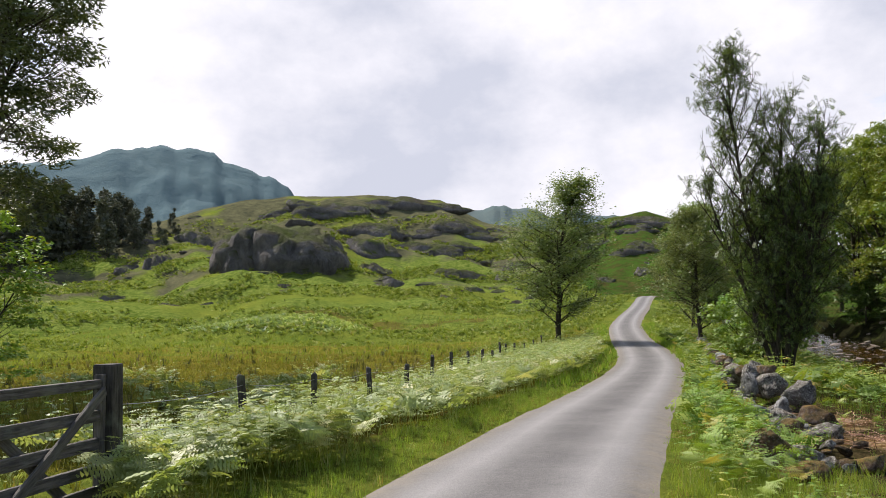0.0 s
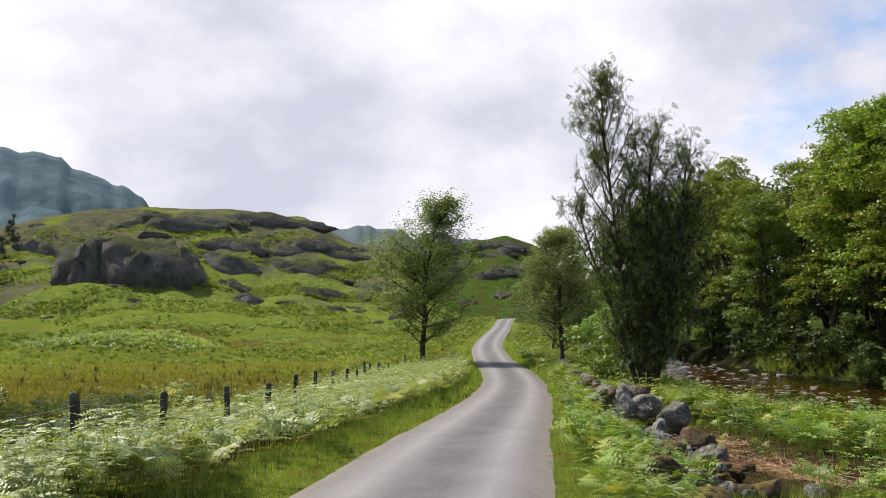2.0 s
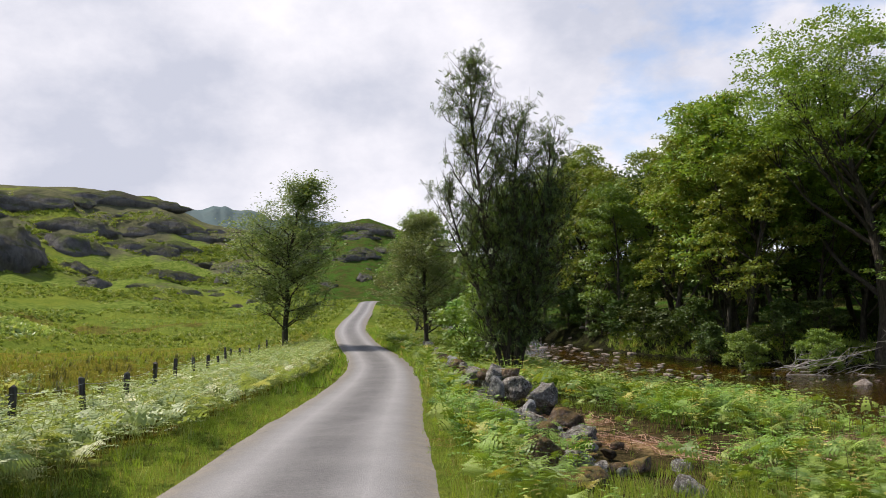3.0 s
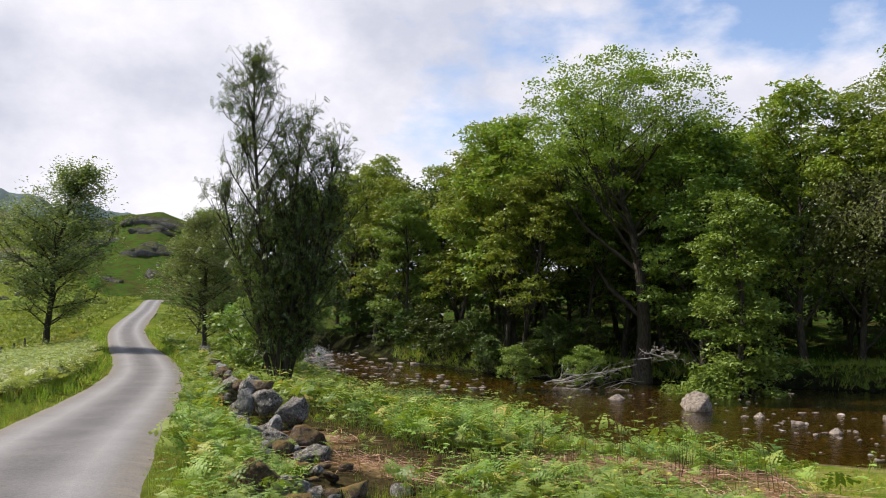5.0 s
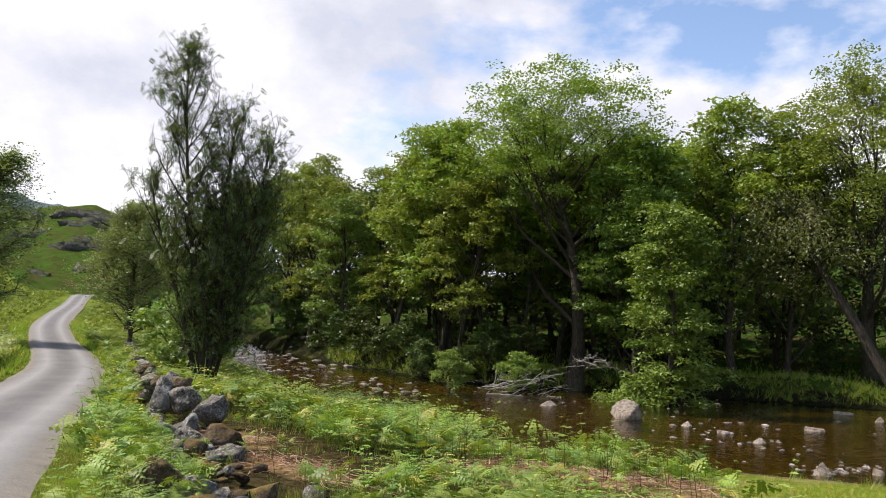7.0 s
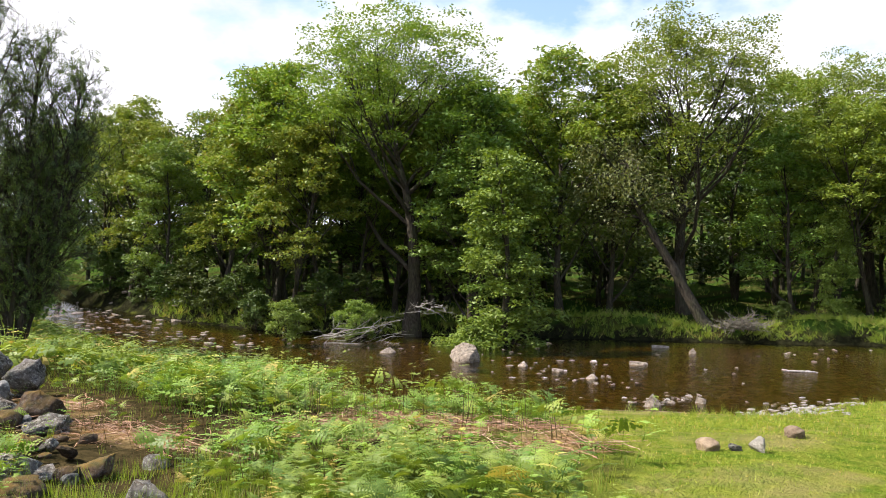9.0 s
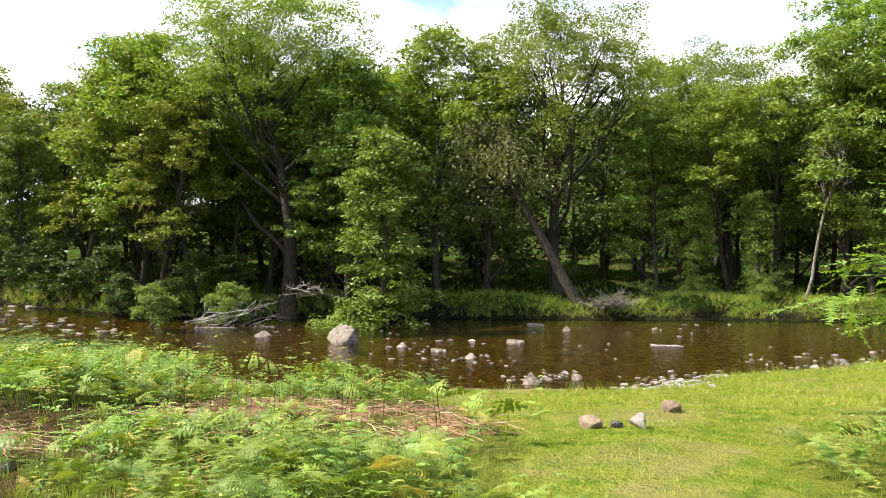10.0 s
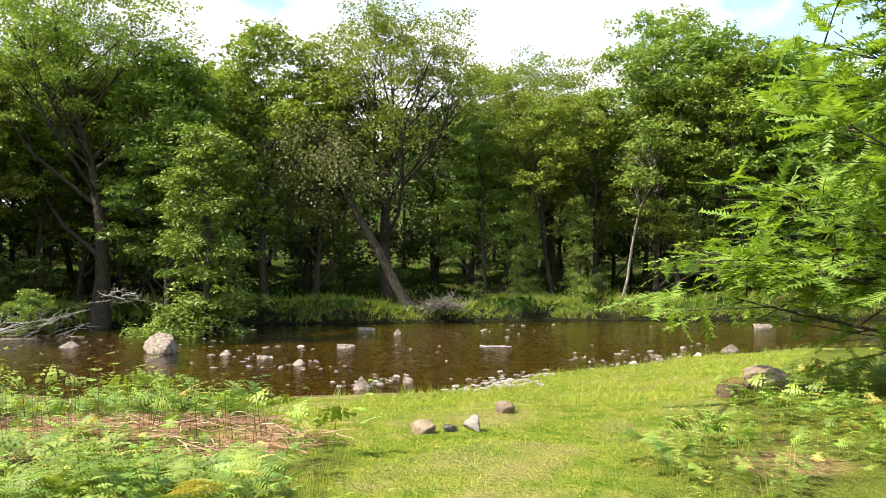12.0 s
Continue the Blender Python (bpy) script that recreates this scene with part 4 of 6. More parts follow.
def pinnate_cloud(rng, tips, count, size, spread):
    """Rowan leaves: leaflets in pairs along a stalk."""
    a = np.array([t[0] for t in tips])
    b = np.array([t[1] for t in tips])
    i = rng.randint(0, len(tips), count)
    p = a[i] + (b[i] - a[i]) * rng.uniform(0.1, 1.05, (count, 1)) + rng.normal(0, spread, (count, 3))
    d = rng.normal(0, 1, (count, 3)) + unit(np.array([0, 0, -0.25]))
    d[:, 2] *= 0.7
    d /= np.linalg.norm(d, axis=1)[:, None]
    w = np.cross(d, rng.normal(0, 0.5, (count, 3)) + np.array([0, 0, 1.0]))
    w /= np.linalg.norm(w, axis=1)[:, None] + 1e-9
    s = size * rng.uniform(0.7, 1.2, (count, 1))
    V = []
    for k in range(5):
        c = p + d * s * (0.2 + 0.17 * k) - np.array([0, 0, 1.0]) * s * 0.05 * k
        for sg in (-1, 1):
            tip = c + (w * sg * 0.34 + d * 0.16) * s * (1 - 0.08 * k)
            m1 = (c + tip) / 2 + d * s * 0.075
            m2 = (c + tip) / 2 - d * s * 0.075
            V.append(np.stack([c, m2, tip, m1], 1))
    V = np.stack(V, 1).reshape(-1, 3)
    F = np.arange(len(V)).reshape(-1, 4)
    return V, F


TREE_KINDS = {}


def keep_kind(key, name, label, category, wood, bark, crown, leaf, height):
    """Joins wood and leaves to one tree, kept for planting."""
    root = thing(name, (0, 0, 0), label, category)
    mesh_object("trunk", np.concatenate(wood.v), np.concatenate(wood.f), bark, root, smooth=True)
    if crown:
        mesh_object("crown", *crown, leaf, root)
    TREE_KINDS[key] = [root, height, False]


def tree_kind(key, name, label, seed, leaf, bark, leaves, leaf_size, leaf_spread, slim=0.6, flat=0.6, drop=0.0, rowan=False, feather=0, category="tree", **shape):
    """A tree from trunk, limbs, branches and twigs, with leaves round the twigs."""
    rng = np.random.RandomState(seed)
    wood, tips = skeleton(rng, **shape)
    crown = None
    if feather:
        crown = needle_sprays(rng, tips, feather, leaf_size)
    elif leaves:
        crown = pinnate_cloud(rng, tips, leaves, leaf_size, leaf_spread) if rowan else leaf_cloud(rng, tips, leaves, leaf_size, leaf_spread, slim, flat, drop, shape.get("lod", 0) > 0)
    keep_kind(key, name, label, category, wood, bark, crown, leaf, shape["height"])


def broadleaf(key, name, label, seed, leaf, bark, leaves, leaf_size, plain=True, droop=0.15, slim=0.6, category="tree", **shape):
    """A tree with a lobed crown."""
    rng = np.random.RandomState(seed)
    wood, sprays = lobed(rng, **shape)
    keep_kind(key, name, label, category, wood, bark, spray_cloud(rng, sprays, leaves, leaf_size, slim=slim, plain=plain, droop=droop), leaf, shape["height"])


def plant(key, x, y, height=None, turn=0.0, label="", group="", z=None, squash=1.0):
    """Sets a tree of that kind on the ground; the first one planted is the one built."""
    kind = TREE_KINDS[key]
    s = (height or kind[1]) / kind[1]
    m = pose(x, y, ground_z(x, y) - 0.05 if z is None else z, 0, 0, turn)
    if kind[2]:
        ob = copy_thing(kind[0], m)
    else:
        ob, kind[2] = kind[0], True
        ob.matrix_basis = m
    ob.scale = (s * squash, s * squash, s)
    if label or group:
        tagged(ob, label, "", group)
    return ob


broadleaf("oak", "oak_tree", "tall broad oak with fresh green leaves on the river bank", 101, OAK_LEAF, BARK, 36000, 0.155, plain=False, height=16.5, girth=0.36, base=0.24, width=5.6, lobes=23, clumps=15, clump=0.50, fork=0.55, lod=0)
broadleaf("oak_b", "oak_tree", "slender woodland oak with olive green leaves", 102, OLIVE_LEAF, BARK, 13000, 0.20, height=14, girth=0.17, base=0.14, width=3.6, lobes=14, clumps=12, clump=0.50, low=-0.75, fork=0.6, wander=0.07)
broadleaf("alder", "alder_tree", "dark green alder with a thin trunk", 103, ALDER_LEAF, BARK, 12000, 0.19, height=12, girth=0.13, base=0.10, width=3.0, lobes=13, clumps=12, clump=0.44, low=-0.8, fork=0.7, wander=0.06)
broadleaf("ash", "ash_tree", "woodland ash with mid green leaves and open crown", 104, OAK_LEAF, BARK, 12000, 0.20, height=15, girth=0.18, base=0.22, width=3.6, lobes=13, clumps=11, clump=0.50, fork=0.62, wander=0.07)
tree_kind("back", "woodland_tree", "tree deep in the wood, dense crown coloured dark as shaded", 114, SHADE_LEAF, BARK, 3200, 0.42, 0.36, height=14, girth=0.17, base=0.08, width=4.2, limbs=30, up=0.5, bend=0.35, shape="dome", wander=0.08, subs=5, twigs=4, fine=False, lod=2)
broadleaf("sycamore", "sycamore_tree", "bright green leafy tree hanging over the water", 105, FRESH_LEAF, BARK, 22000, 0.17, droop=0.3, height=11, girth=0.17, base=0.04, width=2.5, clumps=20, clump=0.50, fork=0.75, stack=[(-0.5, 0.4, 0.9, 1.5), (0.6, -0.6, 1.2, 1.4), (-1.1, 1.2, 0.7, 1.0), (0.1, -0.1, 2.6, 1.5), (0.4, -0.6, 4.0, 1.35), (-0.4, 0.5, 4.4, 1.3), (0.0, 0.1, 6.0, 1.4), (-0.5, 0.5, 7.3, 1.1), (0.4, -0.4, 7.9, 1.1), (0.0, 0.0, 9.2, 1.1)])
tree_kind("birch", "birch_tree", "grey-green birch with fine drooping twigs", 106, BIRCH_LEAF, BARK, 34000, 0.11, 0.10, height=11, girth=0.13, base=0.13, width=3.3, limbs=64, up=0.55, bend=0.25, shape="ovate", wander=0.07, subs=7, twigs=5, twig=0.9, lod=1, fine=False)
tree_kind("rowan", "rowan_tree", "tall dark rowan with several stems and feathery leaves", 107, ROWAN_LEAF, BARK, 9800, 0.21, 0.07, rowan=True, height=9.2, girth=0.10, base=0.20, width=1.55, limbs=75, up=0.95, bend=0.4, shape="spire", wander=0.04, subs=4, twigs=4, twig=0.6, stem_list=[(-0.13, 0.06, 9.3, 44), (0.035, 0.01, 7.6, 30), (0.14, -0.05, 7.2, 26), (0.27, -0.10, 6.0, 20), (0.08, -0.08, 5.6, 16), (-0.22, 0.09, 6.2, 18), (0.0, -0.10, 4.6, 12), (0.18, 0.05, 5.4, 16)])
broadleaf("bush", "hazel_bush", "leafy green shrub", 108, FRESH_LEAF, BARK, 6500, 0.15, category="shrub", height=4, girth=0.05, base=0.04, width=1.7, lobes=9, clumps=10, clump=0.36, fork=0.5, low=-0.9)
broadleaf("thicket", "thicket_bush", "leafy thicket, coloured dark as shaded", 118, SHADE_LEAF, BARK, 3400, 0.22, category="shrub", height=4, girth=0.05, base=0.04, width=1.8, lobes=8, clumps=8, clump=0.40, fork=0.5, low=-0.9)
tree_kind("lean", "leaning_birch", "birch leaning far over the river with drooping crown", 109, BIRCH_LEAF, BARK, 6500, 0.13, 0.26, drop=0.6, height=8.0, girth=0.27, base=0.55, width=3.0, limbs=26, up=0.6, bend=-1.0, shape="dome", lean=(-0.25, 0.64), wander=0.04, subs=6, twigs=5, twig=0.9, fine=False, lod=1)
tree_kind("bare", "dead_birch", "thin bare pale birch leaning towards the river", 110, BIRCH_LEAF, PALE_BARK, 0, 0.1, 0.1, height=6.2, girth=0.06, base=0.5, width=1.3, limbs=9, up=1.4, bend=0.4, shape="dome", lean=(0.05, -0.42), wander=0.06, subs=3, twigs=2)
tree_kind("larch", "larch_tree", "young larch with layered bright green needle sprays", 111, NEEDLE, BARK, 0, 0.10, 0.0, feather=13, height=10, girth=0.06, base=0.03, width=3.3, limbs=104, up=0.04, bend=-0.05, shape="cone", wander=0.03, subs=12, twigs=7, twig=0.62, level=0.22, fine=False, lod=1)
broadleaf("pine", "scots_pine", "dark scots pine with clustered needles beyond the gate", 112, PINE_NEEDLE, BARK, 130000, 0.125, droop=-0.1, slim=0.30, height=13, girth=0.20, base=0.26, width=3.5, lobes=24, clumps=22, clump=0.36, fork=0.72, low=-0.95)
tree_kind("spruce", "fell_tree", "dark distant tree on the fell, leaves greyed for haze", 113, HAZY_LEAF, BARK, 1300, 0.8, 0.35, height=13, girth=0.22, base=0.05, width=3.0, limbs=34, up=0.2, bend=0.1, shape="cone", wander=0.05, subs=4, twigs=3, twig=0.8, fine=False, lod=2)

# the trees that stand out one by one
plant("rowan", 9.75, 22.9, 9.9, 0, squash=0.92)
plant("birch", 7.3, 53.6, 11.3, 40, "grey-green birch standing alone beside the lane", squash=1.4)
plant("birch", 13.5, 43.0, 7.8, 130, "grey-green willow-like birch near the lane", squash=1.35)
plant("bush", 12.3, 31.2, 3.9, 10, "light green shrub behind the rowan")
plant("bush", 14.6, 35.5, 4.2, 100, "light green shrub behind the rowan")
plant("oak", 33.2, 31.2, 18.4, 0)
plant("sycamore", 30.9, 23.2, 10.2, 0)
plant("lean", 42.0, 18.3, 9.4, 0)
plant("bare", 46.6, 8.2, 7.8, 0)
plant("ash", 29.4, 52.8, 13.0, 0, "pale green ash at the wood's edge")
plant("oak_b", 28.8, 42.0, 12.4, 50, "yellow-green oak on the far river bank")
plant("oak_b", 31.5, 39.8, 14.2, 170, "yellow-green oak on the far river bank")
plant("oak_b", 40.0, 26.2, 15.4, 80, "olive oak rising above the bank")
plant("oak", 44.6, 20.9, 16.8, 130, "oak with a high open crown in the wood")
plant("alder", 34.2, 27.4, 10.4, 220)
plant("alder", 35.0, 28.6, 14.0, 75, "thin blue-green tree beside the big oak")
plant("oak", 53.6, 13.4, 15.2, 60, "broad round-topped oak in the wood")
plant("ash", 76.5, 8.0, 22.0, 10, "thinly leaved tall tree on the rise")
plant("ash", 47.2, 12.1, 11.8, 15, "young alder with a lichen-orange foot")
plant("sycamore", 45.7, 13.2, 6.6, 200, "small bright green tree on the far bank", squash=0.8)
plant("sycamore", 46.3, 10.4, 6.0, 90, "small bright green tree on the far bank", squash=0.8)
plant("oak_b", 48.6, 5.2, 11.2, 100, "brown-barked young oak with yellowish leaves")
plant("alder", 51.9, 0.4, 14.5, 300)
plant("alder", 49.5, -3.0, 12.0, 200)
plant("bush", 28.6, 30.2, 2.3, 60, "low bright green shrub on the bank")
plant("bush", 26.0, 32.6, 2.2, 150, "low willow scrub at the water's edge")
plant("larch", 12.7, -1.4, 10.0, 0)
plant("pine", -21.4, 30.2, 28.0, 30)
plant("oak_b", -8.6, 12.6, 4.3, 80, "yellow-green sapling inside the field fence", squash=1.3)


for k, (x, y, h) in enumerate([(24.5, 57.0, 11.0), (27.5, 50.5, 11.5), (31.0, 61.0, 13.0), (27.8, 46.5, 10.0), (35.5, 52.0, 13.0), (37.0, 45.0, 13.5), (34.0, 44.0, 12.5), (29.4, 36.6, 10.5), (38.0, 34.0, 13.0), (36.5, 29.0, 11.5), (41.0, 60.0, 14.0), (33.5, 36.0, 10.0), (26.0, 64.0, 11.5), (31.0, 69.0, 13.0), (21.0, 66.0, 10.5), (17.5, 58.0, 9.5), (36.0, 70.0, 14.0)]):
    plant(("alder", "oak_b", "ash")[k % 3], x, y, h, 47 * k, group="trees of the wood")
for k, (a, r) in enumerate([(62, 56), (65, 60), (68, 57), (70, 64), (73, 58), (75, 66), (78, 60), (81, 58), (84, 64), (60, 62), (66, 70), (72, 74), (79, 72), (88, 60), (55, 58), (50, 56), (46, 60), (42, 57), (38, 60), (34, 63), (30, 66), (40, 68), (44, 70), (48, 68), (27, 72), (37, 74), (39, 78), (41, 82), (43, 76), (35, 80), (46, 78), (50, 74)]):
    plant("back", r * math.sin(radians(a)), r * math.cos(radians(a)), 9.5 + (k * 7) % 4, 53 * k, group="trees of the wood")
for k, (x, y, h) in enumerate([(27.3, 43.0, 3.4), (28.2, 39.0, 3.0), (27.6, 37.2, 2.6), (27.3, 41.0, 2.8), (27.0, 45.6, 3.0), (27.4, 48.5, 3.2), (28.6, 34.8, 2.4), (27.9, 52.0, 3.0), (29.8, 34.2, 3.2), (31.4, 33.4, 2.6), (34.6, 27.2, 2.4), (27.8, 54.0, 4.0), (24.0, 63.0, 4.2), (43.6, 15.2, 1.4), (46.2, 9.4, 1.5), (47.8, 2.6, 3.0), (48.5, -1.5, 3.4)]):
    plant("thicket", x, y, h * 0.8, 61 * k, "leafy thicket at the edge of the wood", "thickets of the wood")


def plant_wood():
    """The wood beyond the river: a close front row along the bank, taller trees behind, thickets between."""
    rng = np.random.RandomState(77)
    done = [(32.6, 31.0), (30.9, 23.2), (37, 16.6), (43.3, 21.4), (46.2, 19.9), (52.6, 12.7), (39.3, 25.6), (39.8, 3.7), (37.9, 9.8)]
    kinds = ["oak_b", "alder", "ash", "oak_b", "alder", "ash"]
    n = 0
    while n < 84:
        a, r = radians(rng.uniform(22, 112)), rng.uniform(38, 62) if n < 40 else rng.uniform(55, 105)
        x, y = r * math.sin(a), r * math.cos(a)
        inside, far, dn, df = river(np.array([x]), np.array([y]))
        if not far[0] or df[0] < 2.0 or y > 98 or any(math.hypot(x - p, y - q) < 2.4 for p, q in done):
            continue
        done.append((x, y))
        top = np.interp(math.degrees(a), [22, 30, 38, 45, 52, 60, 70, 74, 80, 90, 110], [11.0, 11.5, 13.5, 15, 13.5, 14.5, 13.5, 11.5, 15, 15, 15]) / 42 * r * 0.93
        h = min(top, 16.0) * rng.uniform(0.72, 0.95) - 0.08 * df[0] * (r > 60)
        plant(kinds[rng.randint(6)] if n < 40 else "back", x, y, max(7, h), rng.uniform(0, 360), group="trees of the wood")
        n += 1
    n = 0
    while n < 20:
        a, r = radians(rng.uniform(22, 108)), rng.uniform(36, 75)
        x, y = r * math.sin(a), r * math.cos(a)
        inside, far, dn, df = river(np.array([x]), np.array([y]))
        if not far[0] or df[0] < 1.0 or y > 98 or (64 < math.degrees(a) < 86 and df[0] < 14):
            continue
        plant("thicket", x, y, rng.uniform(1.4, 3.2), rng.uniform(0, 360), "green thicket under the trees, wood shade in its colour", "thickets of the wood")
        n += 1


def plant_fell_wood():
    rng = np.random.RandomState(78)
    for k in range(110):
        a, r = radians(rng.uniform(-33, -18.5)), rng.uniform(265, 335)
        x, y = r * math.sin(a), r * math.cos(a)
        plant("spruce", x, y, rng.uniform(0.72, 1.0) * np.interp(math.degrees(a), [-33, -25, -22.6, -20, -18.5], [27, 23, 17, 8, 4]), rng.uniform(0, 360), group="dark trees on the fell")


plant_wood()
plant_fell_wood()


# ---- rocks ----
def rock_mesh(name, seed, mat, detail=3, rough=0.16, cuts=7, flat=0.0, shade=True, lo=0.55, hi=0.85, peak=0.0):
    """A weathered block: a ball cut by planes, then roughened."""
    rng = np.random.RandomState(seed)
    bm = bmesh.new()
    bmesh.ops.create_icosphere(bm, subdivisions=detail, radius=1.0)
    planes = [(unit(rng.normal(0, 1, 3)), rng.uniform(lo, hi)) for _ in range(cuts)]
    for v in bm.verts:
        p = np.array(v.co)
        for n, d in planes:
            over = p @ n - d
            if over > 0:
                p = p - n * over * 0.96
        q = Vector(p * 1.7 + seed)
        p = p * (1 + rough * noise.noise(q) + rough * 0.5 * noise.noise(q * 3.1) + rough * 0.3 * noise.noise(q * 7.3))
        if peak and p[2] > 0:
            p[:2] *= 1 - peak * p[2]
            p[0] -= 0.3 * peak * p[2]
        if flat and p[2] < -flat:
            p[2] = -flat
        v.co = p
    me = bpy.data.meshes.new(name)
    bm.to_mesh(me)
    bm.free()
    me.materials.append(mat)
    for f in me.polygons:
        f.use_smooth = detail >= 3 and shade
    return me


def rock(name, me, x, y, z, sx, sy, sz, turn, label, category="stone", group="", tilt=(0, 0)):
    ob = new(name, me)
    ob.matrix_basis = pose(x, y, z, tilt[0], tilt[1], turn) @ Matrix.Diagonal((sx, sy, sz, 1))
    return tagged(ob, label, category, group)


BLOCKS = [rock_mesh("wall_stone", 200 + k, WALL_STONE, 4 if k < 3 else 3, 0.24, 11, lo=0.42, hi=0.80) for k in range(6)]
SMALL_BLOCKS = [rock_mesh("wall_stone", 210 + k, WALL_STONE if k < 4 else RUST_STONE, 2, 0.20, 10, lo=0.42, hi=0.80) for k in range(6)]
RUSTY = [rock_mesh("rusty_stone", 220 + k, RUST_STONE, 3, 0.20, 10, lo=0.42, hi=0.80) for k in range(3)]
PALE_BLOCKS = [rock_mesh("pale_wall_stone", 230 + k, LICHEN_STONE, 3, 0.14, 10, lo=0.45, hi=0.80) for k in range(2)]
COBBLES = [rock_mesh("river_stone", 240 + k, RIVER_STONE, 2, 0.20, 9, lo=0.45, hi=0.82) for k in range(5)]
BIG_RIVER = [rock_mesh("river_boulder", 260 + k, RIVER_STONE, 3, 0.12, 9, lo=0.42, hi=0.82) for k in range(3)]
PEAK = rock_mesh("river_boulder", 266, RIVER_STONE, 4, 0.16, 12, lo=0.40, hi=0.66, peak=0.45)
WHITE = rock_mesh("pale_stone", 274, PALE_STONE, 3, 0.14, 9, lo=0.35, hi=0.8, peak=0.4)
TAN = rock_mesh("tan_stone", 272, TAN_STONE, 3, 0.12, 6, lo=0.55, hi=0.9)
WHITE_COBBLE = rock_mesh("pale_cobble", 271, PALE_STONE, 2, 0.18, 8, lo=0.45)
CRAGS = [rock_mesh("crag", 280 + k, CRAG, 3, 0.26, 7, lo=0.6, hi=0.9, peak=0.15) for k in range(4)]
MAIN_CRAGS = [rock_mesh("crag", 285 + k, CRAG, 4, 0.34, 4, lo=0.72, hi=0.92, peak=0.05) for k in range(2)]
SMALL_CRAGS = [rock_mesh("crag", 290 + k, CRAG, 2, 0.3, 6) for k in range(3)]


def build_wall():
    """The tumbled dry-stone wall that runs beside the lane."""
    g = "stones of the tumbled wall"
    rng = np.random.RandomState(5)
    # x, y, half width, half depth, half height, lift, mesh, label
    main = [
        (6.05, 14.25, 0.34, 0.32, 0.27, 0.50, BLOCKS[0], "large rounded grey boulder topping the tumbled wall"),
        (5.66, 14.12, 0.20, 0.22, 0.26, 0.48, PALE_BLOCKS[0], "pale grey lichened block leaning on a boulder"),
        (6.40, 13.65, 0.34, 0.32, 0.29, 0.29, BLOCKS[1], "dark grey boulder in the tumbled wall"),
        (5.78, 13.02, 0.17, 0.15, 0.17, 0.20, PALE_BLOCKS[1], "squarish pale stone under a boulder"),
        (5.95, 13.55, 0.30, 0.26, 0.20, 0.10, BLOCKS[2], "dark stone under the boulders of the wall"),
        (5.45, 13.60, 0.26, 0.26, 0.22, 0.12, BLOCKS[4], "dark stone under the boulders of the wall"),
        (6.32, 14.94, 0.29, 0.26, 0.15, 0.70, RUSTY[2], "flat tan stone on top of the wall"),
        (6.53, 16.03, 0.30, 0.28, 0.21, 0.64, BLOCKS[2], "dark grey stone of the wall"),
        (6.20, 15.60, 0.22, 0.22, 0.18, 0.60, BLOCKS[5], "grey stone of the tumbled wall"),
        (6.70, 17.76, 0.29, 0.28, 0.22, 0.62, BLOCKS[3], "brownish grey wall stone"),
        (6.85, 17.05, 0.24, 0.24, 0.20, 0.62, BLOCKS[5], "dark grey stone of the wall"),
    ]
    low = [
        (5.51, 12.14, 0.29, 0.22, 0.17, 0.12, BLOCKS[0], "grey stone lying in the wall"),
        (5.27, 12.56, 0.25, 0.20, 0.15, 0.16, PALE_BLOCKS[0], "pale flat grey stone in the wall"),
        (4.84, 11.00, 0.20, 0.20, 0.19, 0.10, BLOCKS[4], "dark stone in the wall's foot"),
        (5.09, 10.91, 0.20, 0.18, 0.14, 0.08, RUSTY[1], "rust-stained stone in the wall"),
        (5.69, 11.40, 0.36, 0.30, 0.23, 0.14, RUSTY[0], "rusty brown sloping boulder among dead bracken"),
        (5.25, 10.05, 0.29, 0.24, 0.15, 0.05, BLOCKS[1], "grey stone with a white lichen patch"),
        (3.80, 8.20, 0.34, 0.28, 0.24, 0.10, RUSTY[0], "mossy orange-topped boulder at the wall's end"),
        (4.02, 7.95, 0.26, 0.24, 0.16, 0.10, BLOCKS[2], "dark stone at the wall's end"),
        (3.74, 7.28, 0.40, 0.26, 0.12, 0.04, RUSTY[1], "broad flat lichened slab beside the lane"),
        (4.56, 7.62, 0.36, 0.24, 0.11, 0.08, RUSTY[2], "flat rusty stone among dead bracken"),
        (4.21, 7.34, 0.08, 0.06, 0.06, 0.08, PALE_BLOCKS[1], "small white stone in the grass"),
        (4.42, 6.56, 0.20, 0.17, 0.17, 0.08, BLOCKS[4], "grey pitted stone among the ferns"),
    ]
    for x, y, sx, sy, sz, lift, me, label in main + low:
        rock("wall_stone", me, x, y, ground_z(x, y) + lift, sx, sy, sz, rng.uniform(0, 360), label, group=g, tilt=rng.uniform(-12, 12, 2))
    line_y = np.array([7.0, 10, 12, 15, 20, 26, 32, 38, 44])
    line_x = np.array([4.1, 4.9, 5.4, 6.2, 7.4, 9.0, 10.6, 12.2, 13.9])
    kinds = SMALL_BLOCKS * 2 + RUSTY[:1] + PALE_BLOCKS[:1]
    # small stones spilt round the near end
    for k in range(38):
        y = rng.uniform(7.2, 14.0)
        x = np.interp(y, line_y, line_x) + rng.normal(0.1, 0.38)
        s = rng.uniform(0.05, 0.15)
        rock("wall_stone", kinds[rng.randint(len(kinds))], x, y, ground_z(x, y) + rng.uniform(-0.02, 0.09), s * rng.uniform(0.9, 1.5), s * rng.uniform(0.8, 1.2), s * rng.uniform(0.6, 1.0), rng.uniform(0, 360), "small rough stone spilt from the tumbled wall", group=g, tilt=rng.uniform(-25, 25, 2))
    # courses of the standing part
    y = 14.9
